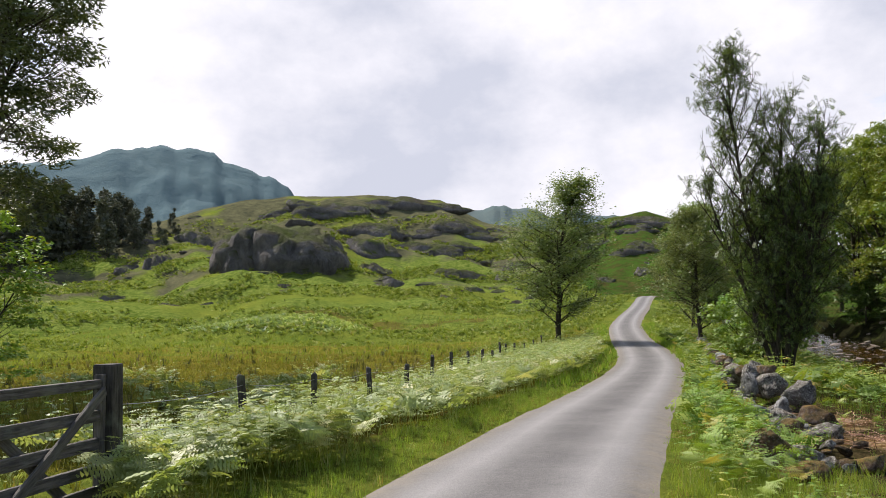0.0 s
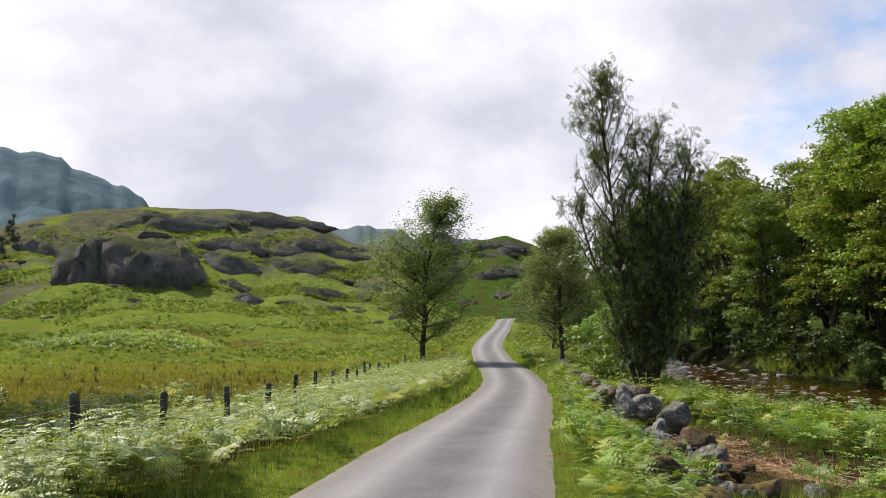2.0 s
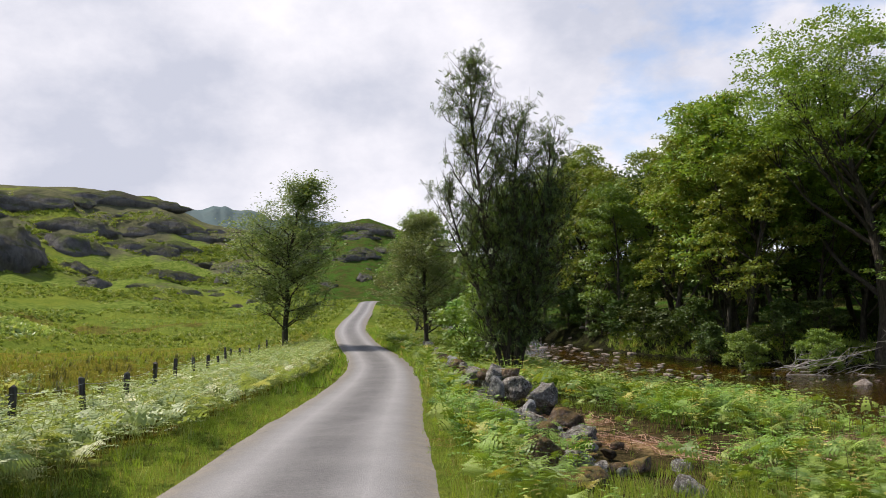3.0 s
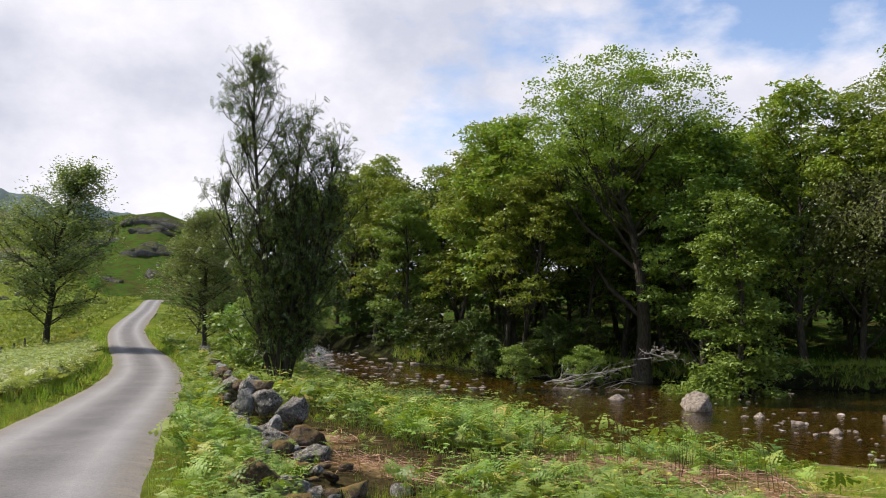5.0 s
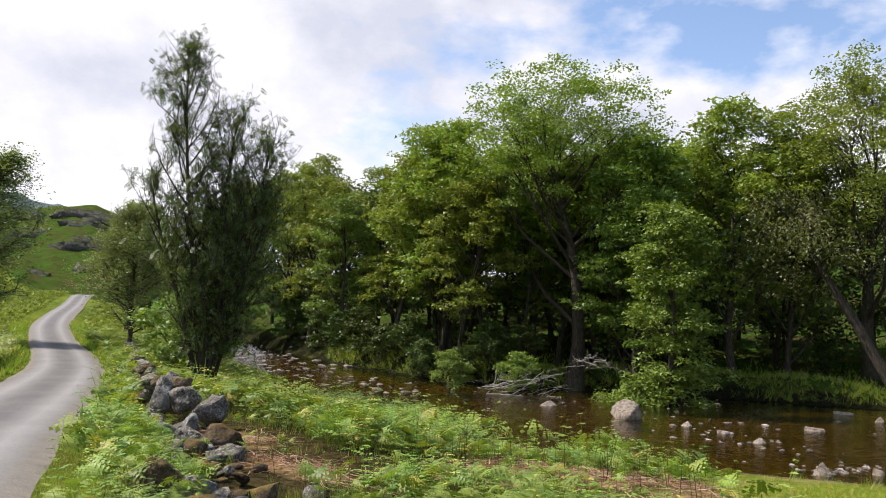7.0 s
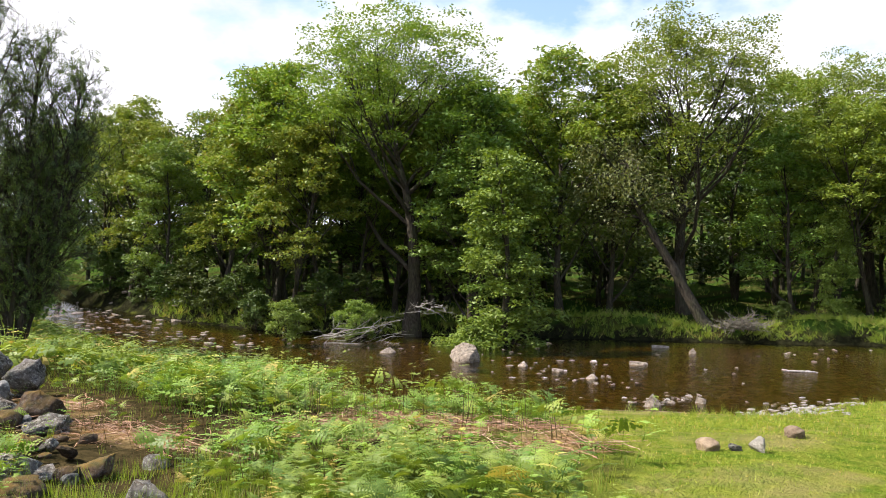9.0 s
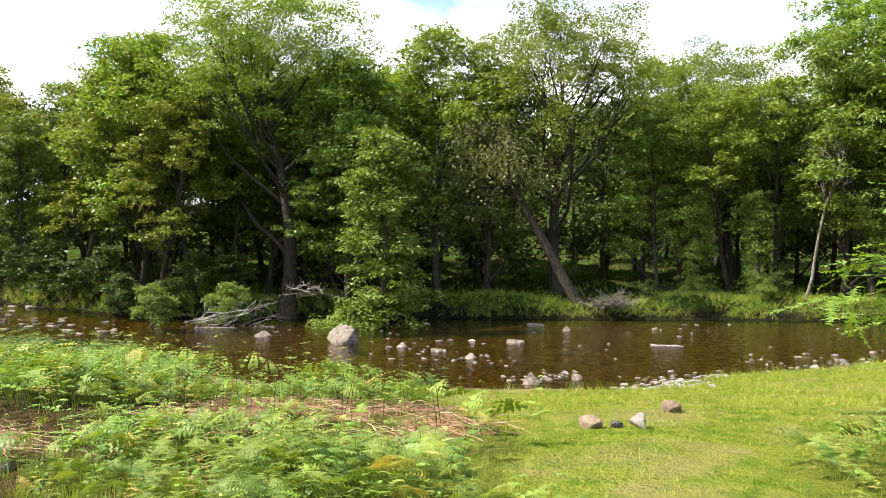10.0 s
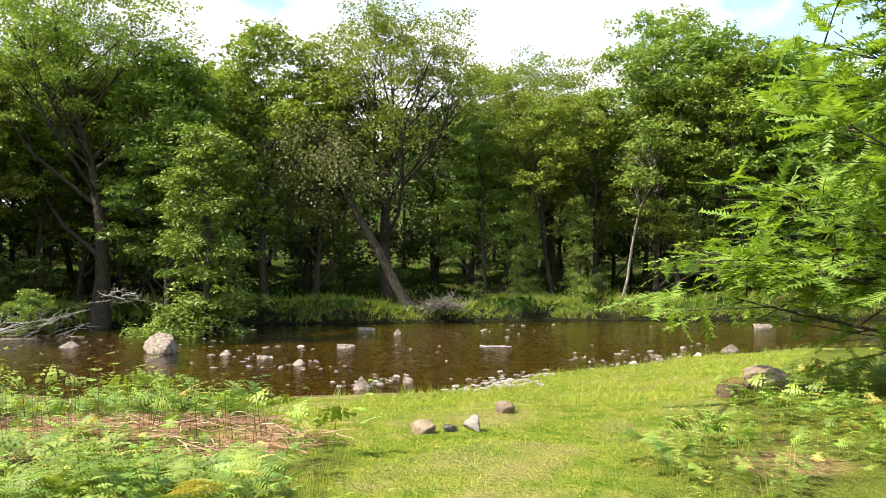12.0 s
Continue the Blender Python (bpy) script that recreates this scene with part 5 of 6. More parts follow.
    while y < 44:
        for lift, wide, chance in ((0.08, 0.26, 1.0), (0.34, 0.15, 0.95), (0.56, 0.06, 0.55)):
            if rng.uniform() > chance:
                continue
            x = np.interp(y, line_y, line_x) + rng.normal(0, wide)
            s = rng.uniform(0.15, 0.28)
            rock("wall_stone", kinds[rng.randint(len(kinds))], x, y + rng.uniform(-0.15, 0.15), ground_z(x, y) + lift + rng.uniform(-0.05, 0.06), s * rng.uniform(1.0, 1.45), s * rng.uniform(0.8, 1.2), s * rng.uniform(0.62, 0.95), rng.uniform(0, 360), "rough grey stone of the tumbled wall", group=g, tilt=rng.uniform(-18, 18, 2))
        y += rng.uniform(0.30, 0.50) * np.interp(y, [15, 25, 44], [1, 1.3, 2.2])


def build_river_stones():
    g = "stones in the river"
    rng = np.random.RandomState(6)
    rock("river_boulder", PEAK, 23.6, 19.4, -0.62, 0.95, 0.7, 0.60, 75, "large pale brown boulder standing in the river", "boulder", g)
    big = [(24.5, 24.1, 0.65, 0.4, 0.20), (26.8, 14.35, 0.44, 0.30, 0.20), (17.7, 9.2, 0.28, 0.24, 0.26), (18.95, 8.65, 0.17, 0.15, 0.22), (28.6, 2.1, 0.55, 0.32, 0.20),
           (35.3, 17.8, 0.55, 0.35, 0.20), (33.2, 15.3, 0.28, 0.22, 0.2), (40.8, 1.1, 0.8, 0.4, 0.26), (21.7, 13.1, 0.30, 0.25, 0.14), (22.8, 15.0, 0.26, 0.2, 0.16), (23.5, 16.8, 0.30, 0.24, 0.15), (26.2, 4.1, 0.24, 0.18, 0.14)]
    for k, (x, y, sx, sy, sz) in enumerate(big):
        rock("river_stone", BIG_RIVER[1 + k % 2], x, y, water_z(y) + sz * 0.05, sx, sy, sz, rng.uniform(-30, 30) - 28, "pale rounded stone standing out of the water", "stone", g)
    far = []
    # groups of cobbles: middle, spread and number
    for cx, cy, sx, sy, n, lo, hi in [(22.6, 14.8, 1.6, 2.2, 26, 0.06, 0.17), (21.4, 12.6, 0.8, 0.6, 12, 0.07, 0.18), (18.9, 9.4, 0.8, 0.35, 44, 0.05, 0.13), (19.4, 6.7, 1.1, 0.5, 130, 0.04, 0.12), (24.2, 5.2, 1.6, 0.7, 24, 0.07, 0.16), (26.6, 4.0, 1.2, 0.7, 16, 0.07, 0.18), (37.5, 11.5, 2.5, 0.7, 16, 0.08, 0.18), (29.6, 2.2, 1.6, 0.8, 10, 0.08, 0.2), (27.5, 10, 5, 4.5, 24, 0.06, 0.14), (25.5, 22, 2.0, 3.0, 24, 0.08, 0.2), (31, 24.6, 2.0, 2.0, 22, 0.10, 0.22), (22.0, 38, 2.2, 5.0, 60, 0.14, 0.36), (23.0, 48, 2.0, 5.0, 60, 0.18, 0.45), (23.2, 31, 2.2, 3.0, 20, 0.09, 0.2)]:
        for _ in range(int(n * 1.05)):
            x, y = rng.normal(cx, sx), rng.normal(cy, sy)
            s = rng.uniform(lo, hi) * 0.72
            z = max(ground_z(x, y) + s * 0.2, water_z(y) - s * 0.25)
            me = (COBBLES + [WHITE_COBBLE])[rng.randint(6 if y < 28 else 5)]
            size, turn = (s * rng.uniform(0.8, 1.8), s * rng.uniform(0.7, 1.3), s * rng.uniform(0.4, 0.85)), rng.uniform(0, 360)
            if cy > 21 or hi < 0.125 or (cx > 27 and hi < 0.17):
                far.append(Matrix.Diagonal((1, 1, 1, 1)) @ pose(x, y, z, 0, 0, turn) @ Matrix.Diagonal((*size, 1)))
                continue
            rock("river_stone", me, x, y, z, *size, turn, "pale washed cobble in the shallow river", "stone", g)
    # pebbles and far cobbles in one heap
    me = COBBLES[2]
    base = np.array([v.co for v in me.vertices])
    tri = np.array([f.vertices for f in me.polygons])
    for name, ms, mat, label in (("shore_pebbles", [m for m in far if m.translation.y < 12], PALE_STONE, "pale washed pebbles along the near shore"), ("river_pebbles", [m for m in far if m.translation.y >= 12], RIVER_STONE, "grey-brown stones of the upstream riffle")):
        V = np.concatenate([base @ np.array(m.to_3x3()).T + np.array(m.translation) for m in ms])
        F = np.concatenate([tri + k * len(base) for k in range(len(ms))])
        tagged(mesh_object(name, V, F, mat), label, "pebbles", kind="stuff")


def build_fire_ring():
    g = "stones on the grass"
    for x, y, sx, sy, sz, turn, me, label in [
            (9.72, 3.94, 0.15, 0.08, 0.10, 60, WHITE, "white stone lying on the grass"),
            (9.50, 4.40, 0.145, 0.11, 0.085, 80, TAN, "tan rounded stone lying on the grass"),
            (9.64, 4.16, 0.11, 0.09, 0.06, 10, BLOCKS[2], "small grey slate on the grass"),
            (10.80, 3.96, 0.145, 0.11, 0.08, 60, TAN, "flat tan stone half sunk in grass")]:
        rock("grass_stone", me, x, y, ground_z(x, y) + sz * 0.55, sx, sy, sz, turn, label, "stone", g)
    rock("grass_boulder", TAN, 14.6, 1.25, ground_z(14.6, 1.25) + 0.10, 0.62, 0.36, 0.24, 20, "low pale boulder among bracken on the grass", "boulder")
    rock("grass_boulder", RUSTY[1], 12.9, 1.6, ground_z(12.9, 1.6) + 0.06, 0.26, 0.2, 0.2, 70, "pinkish stone among bracken", "stone")


def build_crags():
    """Dark rock outcrops on the fell: x, y, width and height."""
    rng = np.random.RandomState(8)
    spots = [(-43.6, 207, 23.5, 11.5), (-84, 268, 13.5, 8.0), (-115, 293, 13, 4.8), (-82, 227, 6.8, 4.6), (-24, 242, 14, 5.8), (-24, 270, 23, 7.4), (-43.5, 294, 28, 7.6), (-15, 317, 36, 6.5), (0.3, 279, 24, 5.6), (-5, 256, 25, 4.0), (2.3, 214, 13.5, 2.8), (-20, 216, 8, 3.2), (18, 228, 6, 2.0), (68, 296, 13, 3.0), (72, 303, 22, 5.0), (59, 263, 13, 4.2), (-62, 304, 20, 5), (-32, 225, 7, 3), (8, 300, 16, 5), (48, 285, 14, 4), (-98, 262, 8, 3)]
    for k, (x, y, w, h) in enumerate(spots):
        h *= 0.98 if k == 0 else (0.72 if y < 262 else 0.48)
        a = math.degrees(math.atan2(x, y))
        side = Vector((math.cos(radians(a)), -math.sin(radians(a)), 0))
        lumps = ((0, 0.62, 1.0), (-0.32, 0.46, 0.82), (0.34, 0.48, 0.74), (-0.13, 0.4, 0.92), (0.17, 0.42, 0.88))
        if k == 0:
            # the largest is one rounded dome with low shoulders
            lumps = ((0.02, 0.98, 1.0), (-0.30, 0.62, 0.80), (0.32, 0.60, 0.72), (-0.42, 0.4, 0.55), (0.46, 0.36, 0.45))
        for q, (off, ww, hh) in enumerate(lumps):
            px, py = x + side.x * off * w, y + side.y * off * w + rng.uniform(-0.05, 0.16) * w
            pz = ground_z(px, py)
            rock("crag", MAIN_CRAGS[q % 2] if k == 0 and q < 3 else CRAGS[(k + q) % 4], px, py, pz - h * hh * 0.25, w * ww * 0.66, min(w * ww * 0.8, h * hh * 1.4), h * hh * 1.2, -a + rng.uniform(-14, 14), "dark weathered rock outcrop on the green fellside", "crag", "crags of the fell")
    for k in range(90):
        a, r = radians(rng.uniform(-24, 15)), rng.uniform(170, 330)
        x, y = r * math.sin(a), r * math.cos(a)
        s = rng.uniform(0.8, 3.6) * r / 260
        rock("crag", SMALL_CRAGS[rng.randint(3)], x, y, ground_z(x, y) - s * 0.35, s * 1.8, s * 1.3, s * 0.8, rng.uniform(0, 360), "small grey rock outcrop in the heather", "crag", "small rocks of the fell")


build_wall()
build_river_stones()
build_fire_ring()
build_crags()


# ---- fence and gate ----
def box_mesh(name, sx, sy, sz, mat, bevel=0.008, wob=0.0, seed=0):
    """A sawn timber from the origin upwards, slightly worn."""
    rng = np.random.RandomState(seed)
    bm = bmesh.new()
    bmesh.ops.create_cube(bm, size=1.0)
    for v in bm.verts:
        v.co = Vector((v.co.x * sx, v.co.y * sy, (v.co.z + 0.5) * sz)) + Vector(rng.uniform(-wob, wob, 3))
    bmesh.ops.bevel(bm, geom=list(bm.edges), offset=bevel, segments=2, affect="EDGES", profile=0.6)
    me = bpy.data.meshes.new(name)
    bm.to_mesh(me)
    bm.free()
    me.materials.append(mat)
    return me


def post_mesh(name, radius, height, mat, seed):
    """A round fence post with a weathered, slightly split top."""
    w = Wood()
    rng = np.random.RandomState(seed)
    zs = np.array([-0.3, 0, 0.3 * height, 0.7 * height, height - 0.02, height, height + 0.004])
    pts = np.stack([rng.normal(0, 0.006, 7), rng.normal(0, 0.006, 7), zs], -1)
    w.limb(pts, radius * np.array([1.05, 1.03, 1.0, 0.98, 0.97, 0.85, 0.05]), 10)
    me_ob = mesh_object(name, np.concatenate(w.v), np.concatenate(w.f), mat, smooth=False)
    return me_ob


FENCE = [(-2.07, 12.5), (-1.46, 15.5), (-0.9, 18.5), (-0.37, 21.5), (0.13, 24.5), (0.75, 28.0), (1.37, 31.5), (1.97, 35.0), (2.5, 38.5), (3.0, 42.0), (3.7, 45.5), (4.5, 48.4), (5.4, 51.2), (6.3, 55.0)]


def build_fence():
    f = thing("fence", (-2.4, 9.3, ground_z(-2.4, 9.3)), "post and wire field fence with dark weathered posts", "fence")
    base = Vector(f.matrix_basis.translation)
    rng = np.random.RandomState(9)
    tops = []
    spots = [(-2.85, 6.2), (-2.45, 9.35)] + FENCE
    for k, (x, y) in enumerate(spots):
        z = ground_z(x, y)
        h = 1.12 + rng.uniform(-0.05, 0.06)
        tops.append((x, y, z))
        if k == 0:
            continue
        ob = post_mesh("post", 0.056 if k % 4 else 0.064, h, POST_WOOD, 300 + k)
        ob.parent = f
        ob.matrix_basis = pose(x - base.x, y - base.y, z - base.z, rng.uniform(-3, 3), rng.uniform(-3, 3), rng.uniform(0, 90))
    for level, r in ((1.0, 0.0035), (0.72, 0.0035), (0.45, 0.003), (0.25, 0.003)):
        w = Wood()
        for a, b in zip(tops[:-1], tops[1:]):
            a, b = np.array(a) + [0, 0, level], np.array(b) + [0, 0, level]
            t = np.linspace(0, 1, 7)[:, None]
            pts = a + (b - a) * t
            pts[:, 2] -= 0.05 * np.sin(np.pi * t[:, 0])
            w.limb(pts - np.array(base), np.full(7, r), 4)
        mesh_object("wire", np.concatenate(w.v), np.concatenate(w.f), WIRE, f, "thin galvanised fence wire")


def build_gate():
    """Five-barred field gate between its two posts; it hangs along the lane."""
    gx, gy = -2.85, 6.2
    gz = ground_z(gx, gy)
    g = thing("field_gate", (gx, gy, gz), "closed weathered wooden field gate with crossed braces", "gate", turn=0)
    way = Vector((-0.50, -3.25, 0)).normalized()
    ang = math.degrees(math.atan2(way.y, way.x))
    long = 3.2
    for k, (d, w, h) in enumerate(((0.0, 0.19, 1.36), (long + 0.25, 0.19, 1.34))):
        me = box_mesh("gate_post", w, w, h + 0.3, POST_WOOD, 0.02, 0.012, 320 + k)
        ob = new("gate_post", me)
        ob.parent = g
        p = way * d
        ob.matrix_basis = pose(p.x, p.y, -0.3, 0, 1.5, ang)
    for k, z in enumerate((1.20, 0.93, 0.69, 0.47, 0.28, 0.12)):
        me = box_mesh("rail", 0.035 if k else 0.05, 0.10 if k else 0.085, long, RAIL_WOOD, 0.008, 0.006, 330 + k)
        ob = new("rail", me)
        ob.parent = g
        p = way * (long + 0.12)
        ob.matrix_basis = pose(p.x, p.y, z, 0, 0, ang) @ pose(0, 0, 0, 0, -90, 0) @ pose(0, 0, 0, 0, 0, 90)
    for k, d in enumerate((0.16, long)):
        ob = new("stile", box_mesh("stile", 0.05, 0.09, 1.22, RAIL_WOOD, 0.008, 0.005, 340 + k))
        ob.parent = g
        p = way * d
        ob.matrix_basis = pose(p.x, p.y, 0.06, 0, 0, ang)
    for k, (d0, z0, d1, z1, off) in enumerate(((0.16, 1.14, 1.75, 0.14, 0.045), (0.35, 0.12, 1.75, 1.18, -0.045), (1.75, 0.14, 3.1, 1.14, 0.045), (0.02, 0.62, -1.0, 0.02, 0.02))):
        a, b = way * d0 + Vector((0, 0, z0)), way * d1 + Vector((0, 0, z1))
        side = Vector((-way.y, way.x, 0)) * off
        ob = new("brace", box_mesh("brace", 0.03, 0.085, (b - a).length, RAIL_WOOD, 0.006, 0.004, 350 + k))
        ob.parent = g
        q = (b - a).to_track_quat("Z", "Y").to_matrix().to_4x4()
        ob.matrix_basis = Matrix.Translation(a + side) @ q


build_fence()
build_gate()


# ---- driftwood ----
def tangle(name, x, y, z, n, long, radius, spread, up, mat, label, category, seed, heading=None):
    """A heap of crooked dead branches."""
    rng = np.random.RandomState(seed)
    ob = thing(name, (x, y, z), label, category)
    w = Wood()
    for k in range(n):
        a = rng.uniform(0, 6.28) if heading is None else radians(heading) + rng.normal(0, 0.45)
        p = path(rng, rng.normal(0, spread, 3) * [1, 1, 0.3], [math.cos(a), math.sin(a), rng.uniform(-0.1, up)], long * rng.uniform(0.5, 1.2), 6, 0.16, 0.0)
        w.limb(p, radius * rng.uniform(0.5, 1.2) * (1 - np.linspace(0, 0.85, 7)), 5)
        for _ in range(3):
            q, d = along(p, rng.uniform(0.3, 1))
            t = path(rng, q, d + rng.normal(0, 0.6, 3), long * 0.3, 3, 0.15, 0)
            w.limb(t, radius * 0.35 * (1 - np.linspace(0, 0.8, 4)), 4)
    mesh_object("branch", np.concatenate(w.v), np.concatenate(w.f), mat, ob, smooth=True)
    return ob


def build_driftwood():
    tangle("fallen_branches", 27.4, 30.6, ground_z(28.6, 31.6) + 0.1, 34, 2.6, 0.030, 0.9, 0.35, DEAD_WOOD, "bleached fallen branches trailing into the water", "dead wood", 401, -38)
    tangle("dead_branch", 30.2, 27.4, ground_z(30.2, 27.4) + 2.0, 16, 1.3, 0.022, 0.35, 0.1, DEAD_WOOD, "grey dead twigs caught in the bank trees", "dead wood", 402)
    tangle("root_plate", 41.6, 16.6, water_z(15) + 0.8, 80, 1.15, 0.045, 0.36, 0.7, PALE_BARK, "upturned brown root plate at the water's edge", "tree root", 403)
    tangle("fallen_tree", 47.2, 14.6, ground_z(47.2, 14.6) + 0.25, 6, 3.4, 0.09, 0.25, -0.02, BARK, "dark fallen tree lying on the wood floor", "dead wood", 404, 120)
    ob = thing("river_log", (28.0, 9.4, water_z(9) + 0.03), "pale stripped log lying in the shallow water", "log", turn=-66)
    w = Wood()
    rng = np.random.RandomState(405)
    p = path(rng, [-0.5, 0, 0], [1, 0, 0.02], 1.0, 8, 0.05, 0)
    w.limb(p, 0.038 * np.array([0.3, 0.9, 1, 1, 0.95, 0.9, 0.85, 0.8, 0.3]), 9)
    w.limb(path(rng, p[5], [0.6, 0.5, 0.2], 0.2, 3, 0.1, 0), np.array([0.03, 0.025, 0.02, 0.008]), 6)
    mesh_object("stem", np.concatenate(w.v), np.concatenate(w.f), DEAD_WOOD, ob, smooth=True)


build_driftwood()


# ---- bracken, grass and litter ----
def comb(tri, c, d, w, ln, n, sag):
    """A pinna: narrow leaflets on both sides of an axis that droops."""
    for j in range(n):
        u = (j + 0.25) / n
        p = c + d * ln * u - np.array([0, 0, sag * ln * u * u])
        r, half = ln * 0.27 * (1 - u)**0.75 + 0.004, ln * 0.40 / n
        for sg in (-1, 1):
            tri.append([p - d * half, p + d * half, p + w * sg * r + d * r * 0.35 - np.array([0, 0, 0.15 * r])])


def stalk(tri, line, wide):
    for p, q, k in zip(line[:-1], line[1:], range(len(line))):
        w = wide * (1 - 0.6 * k / len(line))
        tri.append([p + [0, w, 0], p - [0, w, 0], q])
        tri.append([p + [w, 0, 0], p - [w, 0, 0], q])


def frond_shape(pairs, leaflets, seed):
    """A bracken frond that rises and arches over, with pinnae in pairs. Triangles as (n, 3, 3)."""
    rng = np.random.RandomState(seed)
    tri = []

    def stem(t):
        if t < 0.40:
            return np.array([0.06 * t, 0, 1.3 * t])
        q = (t - 0.40) / 0.60
        return np.array([0.024 + 0.34 * q + 0.20 * q * q, 0, 0.52 + 0.46 * q - 0.22 * q * q])
    stalk(tri, [stem(t) for t in np.linspace(0, 1, 5)], 0.007)
    for k in range(pairs):
        q = k / pairs
        t = 0.40 + 0.59 * q
        c, f = stem(t), unit(stem(min(1, t + 0.01)) - stem(t - 0.01))
        ln = 0.30 * (1 - q)**0.9 + 0.02
        for sg in (-1, 1):
            d = unit(np.array([0, sg, 0]) + f * rng.uniform(0.25, 0.55) + np.array([0, 0, rng.uniform(-0.25, 0.15)]))
            comb(tri, c, d, unit(f - d * (f @ d)), ln, max(2, round(leaflets * (1 - 0.5 * q))), rng.uniform(0.15, 0.4))
    return np.array(tri)


def plant_shape(pairs, leaflets, seed):
    """An upright bracken plant: a tall stalk with drooping feathers in tiers."""
    rng = np.random.RandomState(seed)
    tri = []
    top = np.array([rng.normal(0, 0.06), rng.normal(0, 0.06), 1.0])
    stalk(tri, [top * t for t in np.linspace(0, 1, 4)], 0.009)
    az = rng.uniform(0, 6.28)
    for k in range(pairs):
        q = k / max(1, pairs - 1)
        c = top * (0.42 + 0.56 * q)
        az += rng.uniform(0.9, 1.9)
        for sg in (0, math.pi):
            a = az + sg + rng.normal(0, 0.2)
            d = unit(np.array([math.cos(a), math.sin(a), rng.uniform(0.05, 0.45)]))
            w = unit(np.cross(d, [0, 0, 1]) + np.array([0, 0, rng.normal(0, 0.2)]))
            comb(tri, c, d, w, (0.38 - 0.22 * q) * rng.uniform(0.75, 1.1), max(2, round(leaflets * (1 - 0.35 * q))), rng.uniform(0.25, 0.6))
    return np.array(tri)


def scatter(name, shape, places, scale, rng, mat, label, category, tilt=0.25, stretch=None, parent=None):
    """Copies of a small triangle shape on the ground, joined: places are (n, 2)."""
    n = len(places)
    if n == 0:
        return None
    z = ground(places[:, 0], places[:, 1])
    yaw = rng.uniform(0, 2 * np.pi, n)
    s = scale[:, None, None] if np.ndim(scale) else np.full((n, 1, 1), scale)
    m = np.zeros((n, 3, 3))
    c, sn = np.cos(yaw), np.sin(yaw)
    m[:, 0, 0], m[:, 0, 1], m[:, 1, 0], m[:, 1, 1], m[:, 2, 2] = c, -sn, sn, c, 1
    m[:, 0, 2], m[:, 1, 2] = rng.normal(0, tilt, n), rng.normal(0, tilt, n)
    m = m * s
    if stretch is not None:
        m[:, :, 2] *= stretch[:, None]
    flat = shape.reshape(-1, 3)
    V = np.einsum("nij,kj->nki", m, flat) + np.stack([places[:, 0], places[:, 1], z - 0.02], -1)[:, None, :]
    V = V.reshape(-1, 3)
    tone = np.repeat(rng.uniform(0, 1, n), len(flat))
    F = np.arange(len(V)).reshape(-1, 3)
    ob = mesh_object(name, V, F, mat, attrs={"tone": tone})
    return tagged(ob, label, category, kind="stuff")


def spread(rng, n, x0, x1, y0, y1, keep):
    """n random places in a box where keep(x, y) allows, as a chance from 0 to 1."""
    x, y = rng.uniform(x0, x1, n), rng.uniform(y0, y1, n)
    ok = rng.uniform(0, 1, n) < keep(x, y)
    return np.stack([x[ok], y[ok]], -1)


def polar(rng, n, a0, a1, r0, r1, keep, power=0.5):
    a = np.radians(rng.uniform(a0, a1, n))
    r = r0 + (r1 - r0) * rng.uniform(0, 1, n)**power
    x, y = r * np.sin(a), r * np.cos(a)
    ok = rng.uniform(0, 1, n) < keep(x, y)
    return np.stack([x[ok], y[ok]], -1)


FROND_NEAR = [frond_shape(10, 7, 500), frond_shape(9, 7, 501), plant_shape(5, 7, 502), plant_shape(6, 6, 503)]
FROND_MID = [frond_shape(7, 4, 510), plant_shape(5, 4, 511), plant_shape(4, 4, 512), frond_shape(8, 3, 513)]
FROND_DISTANT = [frond_shape(5, 2, 514), plant_shape(4, 2, 515), frond_shape(6, 2, 516)]
_r = np.random.RandomState(520)
_a = _r.uniform(0, 6.28, 9)
FROND_FAR = np.stack([np.stack([0.1 * np.cos(a + 1.5) * np.array([1, 0, 0]) + 0.1 * np.sin(a + 1.5) * np.array([0, 1, 0]), np.array([-0.1 * np.cos(a + 1.5), -0.1 * np.sin(a + 1.5), 0.05]) + np.array([0.2 * np.cos(a), 0.2 * np.sin(a), 0.3]), np.array([0.55 * np.cos(a), 0.55 * np.sin(a), h])]) for a, h in zip(_a, _r.uniform(0.25, 0.65, 9))])
WALL_Y, WALL_X = np.array([5.0, 7.0, 10, 12, 15, 20, 26, 32, 38, 44, 60]), np.array([3.9, 4.2, 4.9, 5.4, 5.9, 7.1, 8.9, 10.6, 12.2, 13.9, 18])


def fence_x(y):
    return np.interp(y, [2, 6.2, 9.35] + [q for _, q in FENCE], [-3.6, -2.85, -2.45] + [p for p, _ in FENCE])


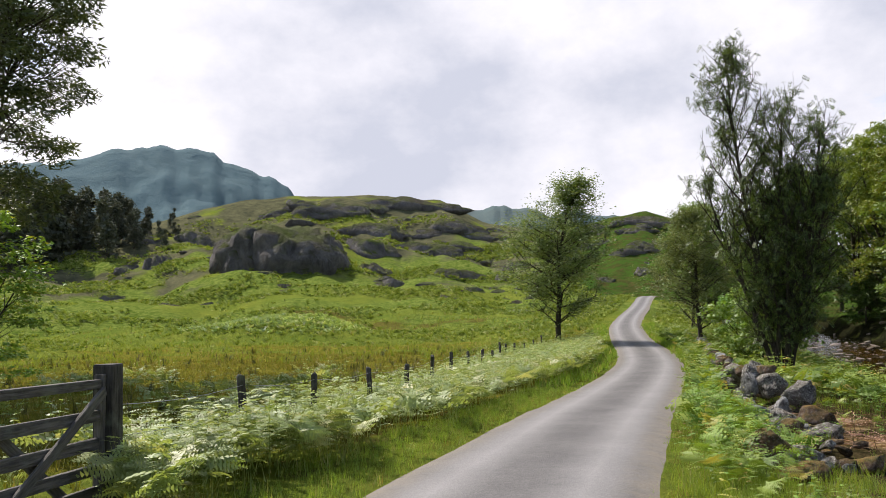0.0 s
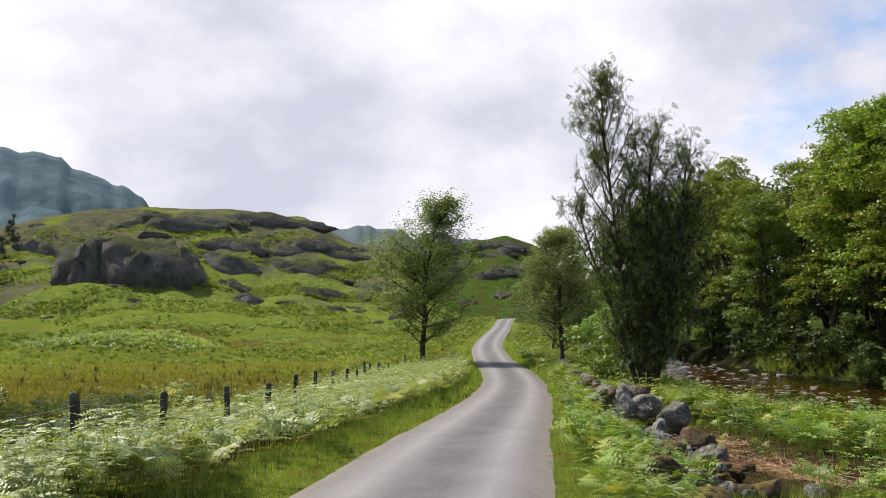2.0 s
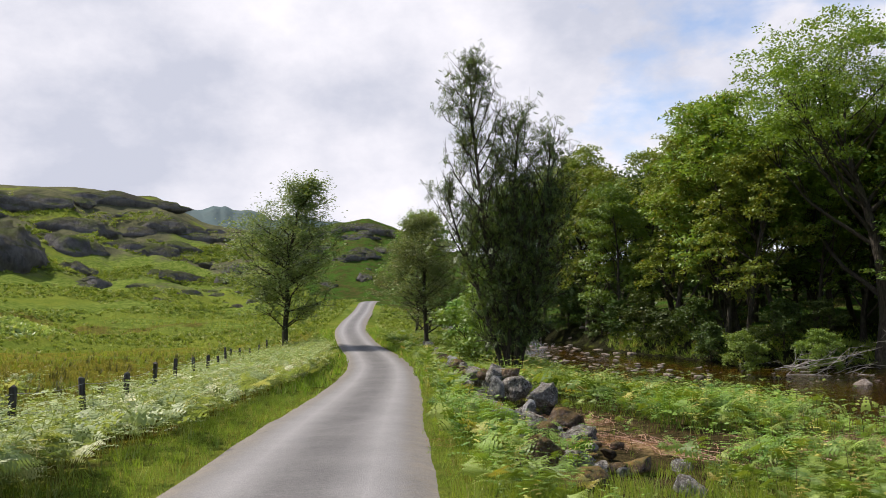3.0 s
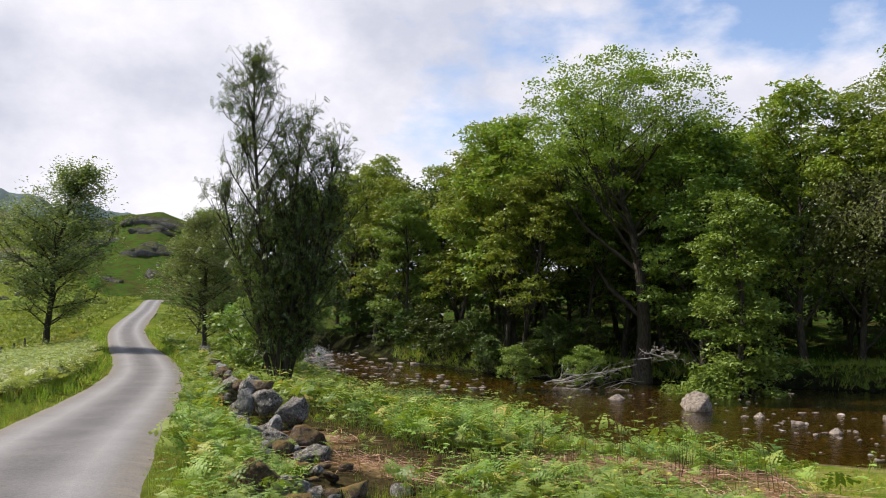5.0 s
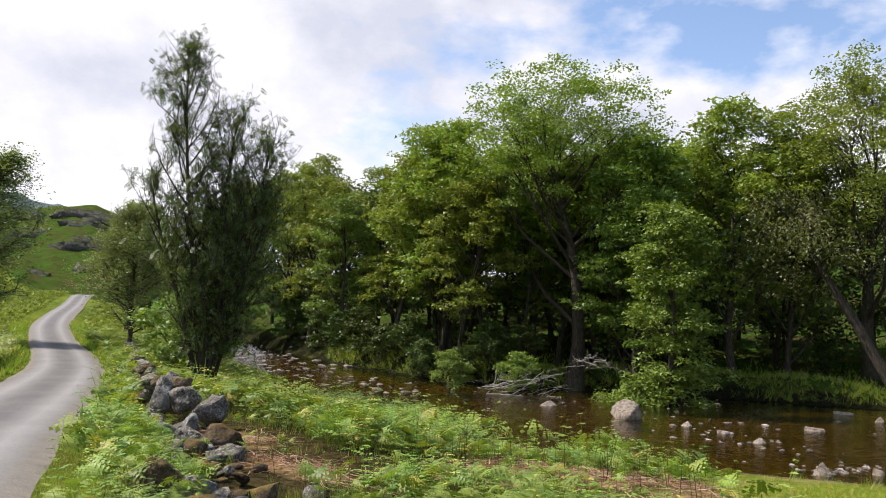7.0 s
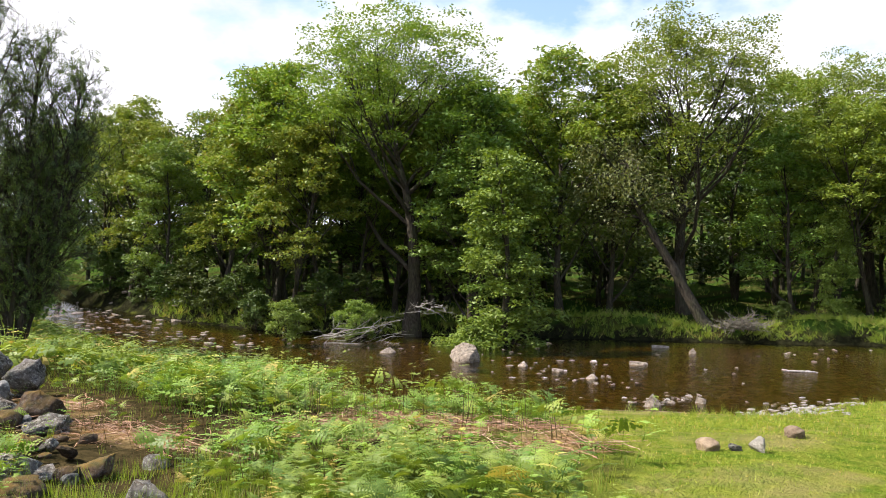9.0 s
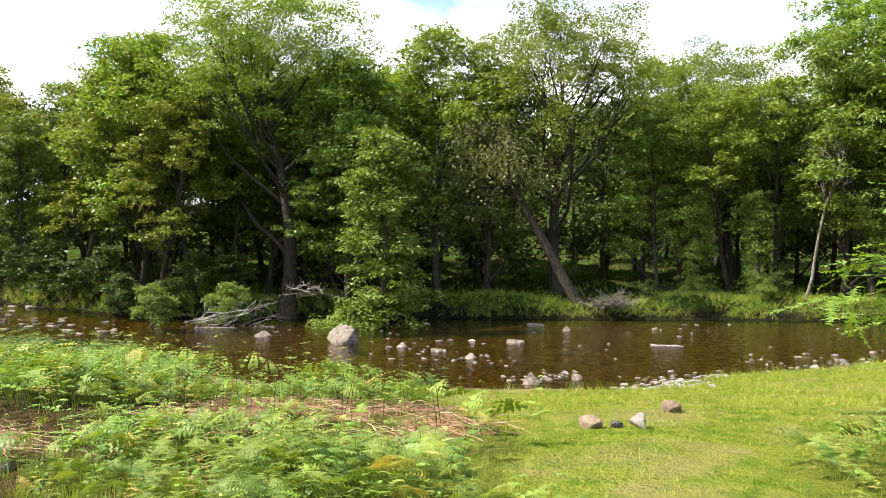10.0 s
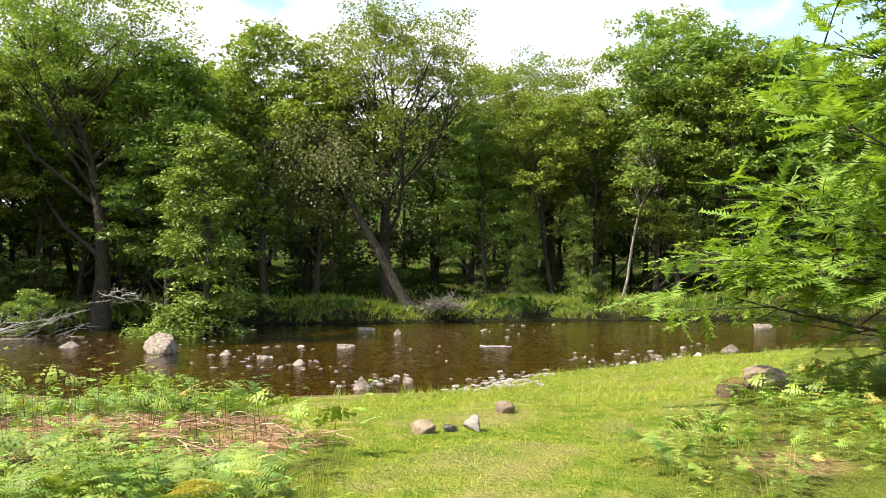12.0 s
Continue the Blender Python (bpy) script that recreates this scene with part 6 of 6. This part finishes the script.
def right_bracken(x, y):
    """Chance of bracken between the lane and the river."""
    u = lane_side(x, y)
    inside, far, dn, df = river(x, y)
    m = masks(x, y, None)
    wall = np.abs(x - np.interp(y, WALL_Y, WALL_X))
    ok = (u > 1.80 + 0.2 * waves(x, y, 3, 69, 2)) & ~inside & ~far & (dn > 0.5) & (x < np.interp(y, [-3, 5, 8, 8.6, 11.1, 15, 21, 31, 45, 60], [30, 14, 13.0, 13.0, 13.2, 13.2, 13.8, 15.7, 19, 22]) + 0.7 * waves(x, y, 4, 68, 2)) & (np.hypot(x - 1.6, y - 0.8) > 2.6)
    gap = np.clip((waves(x, y, 4.0, 61, 3) + 0.55) * 1.5, 0.08, 1)
    wx = np.interp(y, WALL_Y, WALL_X)
    clear = np.interp(y, [6, 8, 9.5, 13, 13.6, 30], [0.6, 0.7, 1.1, 0.9, 0.5, 0.45])
    bare = np.where((x > wx - np.where(y < 13, 0.35, 0.45)) & (x < wx + clear) & (y < 32), 0.03, 1.0) * np.where((y < 5.2) & (x < 4.7), 0.0, np.where((y < 7.4) & (x > 3.4) & (x < 4.9), 0.1, 1.0))
    gap = np.where((x < np.interp(y, WALL_Y, WALL_X) - 0.4) & (u < 6) & (y > 6.5), np.maximum(gap, 0.7), gap)
    lawn = np.clip(1 - m["lawn"] * 1.6, 0, 1)
    low = np.interp(x, [4.5, 6, 7, 8.5, 13, 18, 25, 32], [1.9, 1.6, 1.7, 1.9, 1.7, 1.2, 0.2, -1.5])
    side = smooth01(0.0, 0.9, low - y) * smooth01(6.0, 8.0, x) * np.clip(0.45 + 0.9 * waves(x, y, 2.6, 67, 2), 0.06, 0.9) * (x < 20)
    main = gap * bare * lawn * (y > low - 0.2) * (1 - 0.88 * np.clip(m["straw"] * 1.9, 0, 1))
    return np.where(ok, np.maximum(main, side), 0)


def left_bracken(x, y):
    """The bracken bank between the lane and the fence, coloured pale for sheen."""
    u = lane_side(x, y)
    f = x - fence_x(y)
    edge = -2.35 - 0.25 * waves(x, y, 3, 62, 2)
    ok = (u < edge) & (f > -0.7 + 0.5 * waves(x, y, 4, 63, 2)) & (y > 4.5) & ((x - 0.2) > -0.40 * (y + 1.17))
    return np.where(ok, np.clip(0.75 + 0.5 * waves(x, y, 3.5, 64, 3), 0.15, 1), 0)


def fern_height(p):
    """Lower bracken round the dead patches and along the wall."""
    m = masks(p[:, 0], p[:, 1], None)
    wall = np.abs(p[:, 0] - np.interp(p[:, 1], WALL_Y, WALL_X))
    dip = 1 - 0.4 * np.exp(-(((p[:, 0] - 7.2) / 1.2)**2 + ((p[:, 1] - 6.5) / 1.1)**2))
    return dip * (1 - 0.45 * np.clip(m["wide_straw"] * 1.3, 0, 1)) * np.interp(wall, [0.6, 2.0], [0.65, 1.0]) * (0.9 + 0.2 * waves(p[:, 0], p[:, 1], 5, 81, 2)) * np.interp(p[:, 1], [1.6, 2.6], [0.62, 1.0])


def build_bracken():
    rng = np.random.RandomState(600)
    def away(x, y):
        return np.hypot(x - 1.5, y - 0.5)
    for k, sh in enumerate(FROND_NEAR):
        p = spread(rng, 2100, 2.5, 10, -2.5, 9, lambda x, y: right_bracken(x, y) * (away(x, y) < 7.5))
        scatter("bracken", sh, p, rng.uniform(0.26, 0.62, len(p)) * fern_height(p), rng, FROND, "fresh green bracken between the lane and the river", "bracken", 0.26)
        p = spread(rng, 560, -4, 2, 4.5, 9.5, left_bracken)
        scatter("bracken", sh, p, rng.uniform(0.6, 1.0, len(p)), rng, SHEEN_FROND, "bracken on the bank below the fence, coloured pale for sheen", "bracken")
    for k, sh in enumerate(FROND_MID):
        p = spread(rng, 4200, 3, 16, -2.5, 17, lambda x, y: right_bracken(x, y) * (away(x, y) >= 7.5) * (away(x, y) < 15))
        scatter("bracken", sh, p, rng.uniform(0.48, 0.95, len(p)) * fern_height(p), rng, FROND, "fresh green bracken round the dead patches", "bracken", 0.24)
        p = spread(rng, 2100, -4, 9, 9.5, 26, left_bracken)
        scatter("bracken", sh, p, rng.uniform(0.6, 1.0, len(p)), rng, SHEEN_FROND, "bracken filling the verge bend, coloured pale for sheen", "bracken")
        p = spread(rng, 900, -9, 0, 6, 22, lambda x, y: np.where((x < fence_x(y) - 0.8) & (x > fence_x(y) - 4), np.clip(waves(x, y, 3, 65, 2) * 1.2 - 0.35, 0, 1), 0))
        scatter("bracken", sh, p, rng.uniform(0.55, 0.9, len(p)), rng, SHEEN_FROND, "scattered bracken inside the field fence", "bracken")
    for k, sh in enumerate(FROND_DISTANT):
        p = spread(rng, 7000, 4, 22, 5, 60, lambda x, y: right_bracken(x, y) * (away(x, y) >= 15))
        scatter("bracken", sh, p, rng.uniform(0.6, 1.05, len(p)), rng, FROND, "bracken along the verge and the wall", "bracken")
        p = spread(rng, 4600, -1, 9, 26, 52, left_bracken)
        scatter("bracken", sh, p, rng.uniform(0.65, 1.05, len(p)), rng, SHEEN_FROND, "bracken along the far verge, coloured pale for sheen", "bracken")
        p = spread(rng, 2600, -18, -4, 7, 34, lambda x, y: np.where(x < fence_x(y) - 2.5, np.clip(waves(x, y, 7, 82, 3) * 1.5 - 0.55, 0, 0.8), 0))
        scatter("bracken", sh, p, rng.uniform(0.6, 0.95, len(p)), rng, SHEEN_FROND, "bracken patches in the wet field", "bracken")
    # the fellside and the upper verges
    def fellside(x, y):
        r, az, u = np.hypot(x, y), np.degrees(np.arctan2(x, y)), lane_side(x, y)
        base = np.clip(waves(x, y, 40, 66, 3) * 1.1 + 0.15, 0, 1) * smooth01(70, 110, r) * (1 - smooth01(270, 330, r))
        knoll = np.exp(-(((x + 22) / 11)**2 + ((y - 105) / 11)**2)) * 1.4
        verge = np.where((np.abs(u) > 2.6) & (np.abs(u) < 14) & (y > 52), 0.6, 0)
        inside, far, dn, df = river(x, y)
        return np.where((u < -3) | (y > 52), np.maximum.reduce([base, knoll, verge]), 0) * ~inside * ~far * (np.abs(u) > 2.4)
    p = polar(rng, 92000, -32, 22, 50, 320, fellside, 0.62)
    r = np.hypot(p[:, 0], p[:, 1])
    scatter("fell_bracken", FROND_FAR, p, rng.uniform(0.9, 1.5, len(p)) * np.interp(r, [60, 250], [0.42, 1.1]), rng, FELL_FROND, "bracken scattered over the green fellside", "bracken", 0.4)
    p = polar(rng, 9000, -20, -4, 88, 122, lambda x, y: np.clip(1.6 * np.exp(-(((x + 22) / 9)**2 + ((y - 105) / 9)**2)) - 0.2, 0, 1))
    scatter("knoll_bracken", FROND_FAR, p, rng.uniform(0.55, 1.0, len(p)), rng, SHEEN_FROND, "pale bracken covering a low knoll in the field", "bracken", 0.35)
    # dead stems
    def dead_stem(seed):
        r, tri = np.random.RandomState(seed), []
        for _ in range(3):
            line = path(r, [r.normal(0, 0.1), r.normal(0, 0.1), r.uniform(0, 0.12)], [r.normal(), r.normal(), r.uniform(0.1, 0.9)], r.uniform(0.4, 0.8), 4, 0.2, -1.5)
            line[:, 2] = np.maximum(line[:, 2], 0.015)
            for p, q in zip(line[:-1], line[1:]):
                tri.append([p + [0.005, -0.005, 0], p + [-0.005, 0.005, 0.004], q])
                tri.append([p + [-0.005, 0.005, 0.004], q + [-0.003, 0.003, 0.003], q])
        return np.array(tri)
    straw = dead_stem(530)
    p = spread(rng, 9000, 3.0, 14, 2, 15, lambda x, y: np.clip(masks(x, y, None)["straw"] * 1.8 - 0.2, 0, 1) + 0.012 * (1 - masks(x, y, None)["lawn"]))
    scatter("dead_bracken", straw, p, rng.uniform(0.5, 1.2, len(p)), rng, STRAW, "rust brown dead bracken stems lying on the ground", "dead bracken", 0.5)
    upright = np.array([[[-0.004, 0, 0], [0.004, 0, 0], [0.03, 0.02, 1.0]], [[0, -0.006, 0], [0, 0.006, 0], [0.03, 0.02, 1.0]]])
    p = spread(rng, 1500, 5, 13, 3, 12, lambda x, y: np.clip(masks(x, y, None)["straw"] * 1.2, 0.12, 1) * (lane_side(x, y) > 3.5) * (masks(x, y, None)["lawn"] < 0.05))
    scatter("bracken_stalks", upright, p, rng.uniform(0.4, 0.85, len(p)), rng, STALK, "thin upright dark brown bracken stalks", "dead bracken", 0.12)


def tuft(n, seed, lean=0.25, wide=0.02, bends=2):
    rng = np.random.RandomState(seed)
    t = []
    for _ in range(n):
        a, h, l = rng.uniform(0, 6.28), rng.uniform(0.55, 1.0), rng.uniform(0.05, lean)
        b = np.array([rng.normal(0, 0.12), rng.normal(0, 0.12), 0])
        d, s = np.array([math.cos(a), math.sin(a), 0]), np.array([-math.sin(a), math.cos(a), 0])
        if bends < 2:
            t.append([b - s * wide, b + s * wide, b + d * l * 0.8 + [0, 0, h]])
            continue
        m, tip = b + d * l * 0.35 + [0, 0, h * 0.62], b + d * l + [0, 0, h]
        t.append([b - s * wide, b + s * wide, m])
        t.append([b + s * wide, m + s * wide * 0.6, m])
        t.append([m - s * wide * 0.2, m + s * wide * 0.6, tip])
    return np.array(t)


def build_grass():
    rng = np.random.RandomState(700)
    tall, short, coarse = tuft(5, 1, 0.5, 0.020), tuft(5, 2, 0.6, 0.05, 1), tuft(5, 3, 0.5, 0.06, 1)

    def verge(x, y):
        u = np.abs(lane_side(x, y))
        return np.where((u > 1.36) & (u < 2.7 + 0.4 * waves(x, y, 4, 71, 2)), np.clip((u - 1.3) * 2.2, 0.2, 1), 0)
    p = spread(rng, 30000, -3.5, 8, 1, 22, lambda x, y: verge(x, y) * (np.hypot(x - 1.2, y - 0.4) > 1.4))
    scatter("verge_grass", tall, p, rng.uniform(0.08, 0.22, len(p)), rng, BLADE, "lush green grass along the lane's edges", "grass")
    p = spread(rng, 13000, -3.5, 12, 1, 30, lambda x, y: np.where((np.abs(lane_side(x, y)) > 1.48) & (np.abs(lane_side(x, y)) < 1.80), 0.9, 0) * (np.hypot(x - 1.2, y - 0.4) > 1.4))
    scatter("edge_grass", tall, p, rng.uniform(0.09, 0.20, len(p)), rng, DRY_BLADE, "dry yellowish grass at the tarmac edge", "grass")
    p = spread(rng, 12000, 1, 20, 22, 75, verge)
    scatter("verge_grass", coarse, p, rng.uniform(0.22, 0.42, len(p)), rng, BLADE, "green grass along the far verges", "grass")
    p = spread(rng, 5000, 2, 18, 1, 25, lambda x, y: np.where((lane_side(x, y) > 2.2) & (np.hypot(x - 1.6, y - 0.8) > 1.6), 0.6, 0) * (1 - np.clip(masks(x, y, None)["lawn"] + 2 * masks(x, y, None)["straw"] + masks(x, y, None)["bed"], 0, 1)))
    scatter("rough_grass", tall, p, rng.uniform(0.10, 0.28, len(p)), rng, BLADE, "rough grass among the bracken", "grass")

    p = spread(rng, 5000, 2.4, 5.6, 3.4, 7.6, lambda x, y: np.where(lane_side(x, y) > 1.5, 0.9, 0) * (0.5 + 0.6 * waves(x, y, 1.6, 76, 2)))
    scatter("rough_grass", tall, p, rng.uniform(0.10, 0.26, len(p)), rng, BLADE, "lush grass at the end of the tumbled wall", "grass")

    def lawn(x, y):
        m = masks(x, y, None)
        return np.clip(m["lawn"], 0, 1) * (0.55 + 0.45 * waves(x, y, 2.5, 72, 3))
    p = spread(rng, 50000, 7, 26, -3, 8, lawn)
    scatter("lawn_grass", short, p, rng.uniform(0.03, 0.085, len(p)) * (1 + 0.6 * (np.hypot(p[:, 0], p[:, 1]) > 14)), rng, LAWN_BLADE, "short sunlit grass on the river bank", "grass", 0.35)
    p = spread(rng, 9000, 6, 24, -1, 9, lambda x, y: np.clip(masks(x, y, None)["lawn"], 0, 1) * np.clip(waves(x, y, 2.2, 78, 3) * 1.6 - 0.25, 0, 0.8))
    scatter("lawn_tufts", tall, p, rng.uniform(0.07, 0.17, len(p)), rng, BLADE, "taller green tufts on the river bank", "grass", 0.3)
    p = spread(rng, 2600, 7, 30, -2, 9, lambda x, y: np.where((river(x, y)[2] < 1.4) & ~river(x, y)[0] & ~river(x, y)[1], 0.8, 0))
    scatter("bank_grass", tall, p, rng.uniform(0.15, 0.32, len(p)), rng, BLADE, "grass tufts at the water's edge", "grass")

    def field(x, y):
        return np.where((x < fence_x(y) + 0.2) & (y > 4), 1, 0) * (0.5 + 0.5 * waves(x, y, 6, 73, 3))
    p = polar(rng, 32000, -34, 8, 6, 62, field, 0.7)
    scatter("field_grass", coarse, p, rng.uniform(0.10, 0.26, len(p)) * np.interp(np.hypot(p[:, 0], p[:, 1]), [8, 60], [0.9, 1.3]), rng, DRY_BLADE, "ochre rushy grass in the wet field", "grass")
    p = polar(rng, 14000, -34, 12, 50, 130, lambda x, y: np.where(lane_side(x, y) < -4, 0.5 + 0.5 * waves(x, y, 9, 74, 3), 0), 0.75)
    scatter("field_grass", coarse, p, rng.uniform(0.25, 0.6, len(p)), rng, BLADE, "green tussocks over the lower fell", "grass")

    rush = tuft(14, 6, 0.45, 0.03)
    p = polar(rng, 1500, -34, 8, 9, 75, lambda x, y: field(x, y) * np.clip(0.35 + waves(x, y, 12, 83, 3), 0.05, 1), 0.7)
    scatter("rush_tussocks", rush, p, rng.uniform(0.35, 0.75, len(p)), rng, RUSH_BLADE, "dark olive rush tussocks in the wet field", "rushes", 0.15)

    def floor(x, y):
        inside, far, dn, df = river(x, y)
        return np.where(far & (df > 0.15), np.clip(np.exp(-df / 5) + 0.12, 0, 1), 0) * (0.55 + 0.6 * waves(x, y, 5, 75, 2))
    drape = tuft(8, 5, 1.1, 0.028, 1)
    p = polar(rng, 150000, 30, 105, 28, 60, lambda x, y: np.where(river(x, y)[1] & (river(x, y)[3] < 1.3) & (river(x, y)[3] > 0.1), 0.9, 0) * (0.6 + 0.5 * waves(x, y, 4, 77, 2)), 0.7)
    scatter("overhanging_grass", drape, p, rng.uniform(0.22, 0.52, len(p)), rng, BLADE, "grass hanging over the far bank's edge", "grass", 0.6)
    p = polar(rng, 52000, 30, 105, 28, 75, floor, 0.7)
    scatter("bank_grass", coarse, p, rng.uniform(0.18, 0.40, len(p)), rng, BLADE, "green grass on the far bank and the wood floor", "grass")


build_bracken()
build_grass()
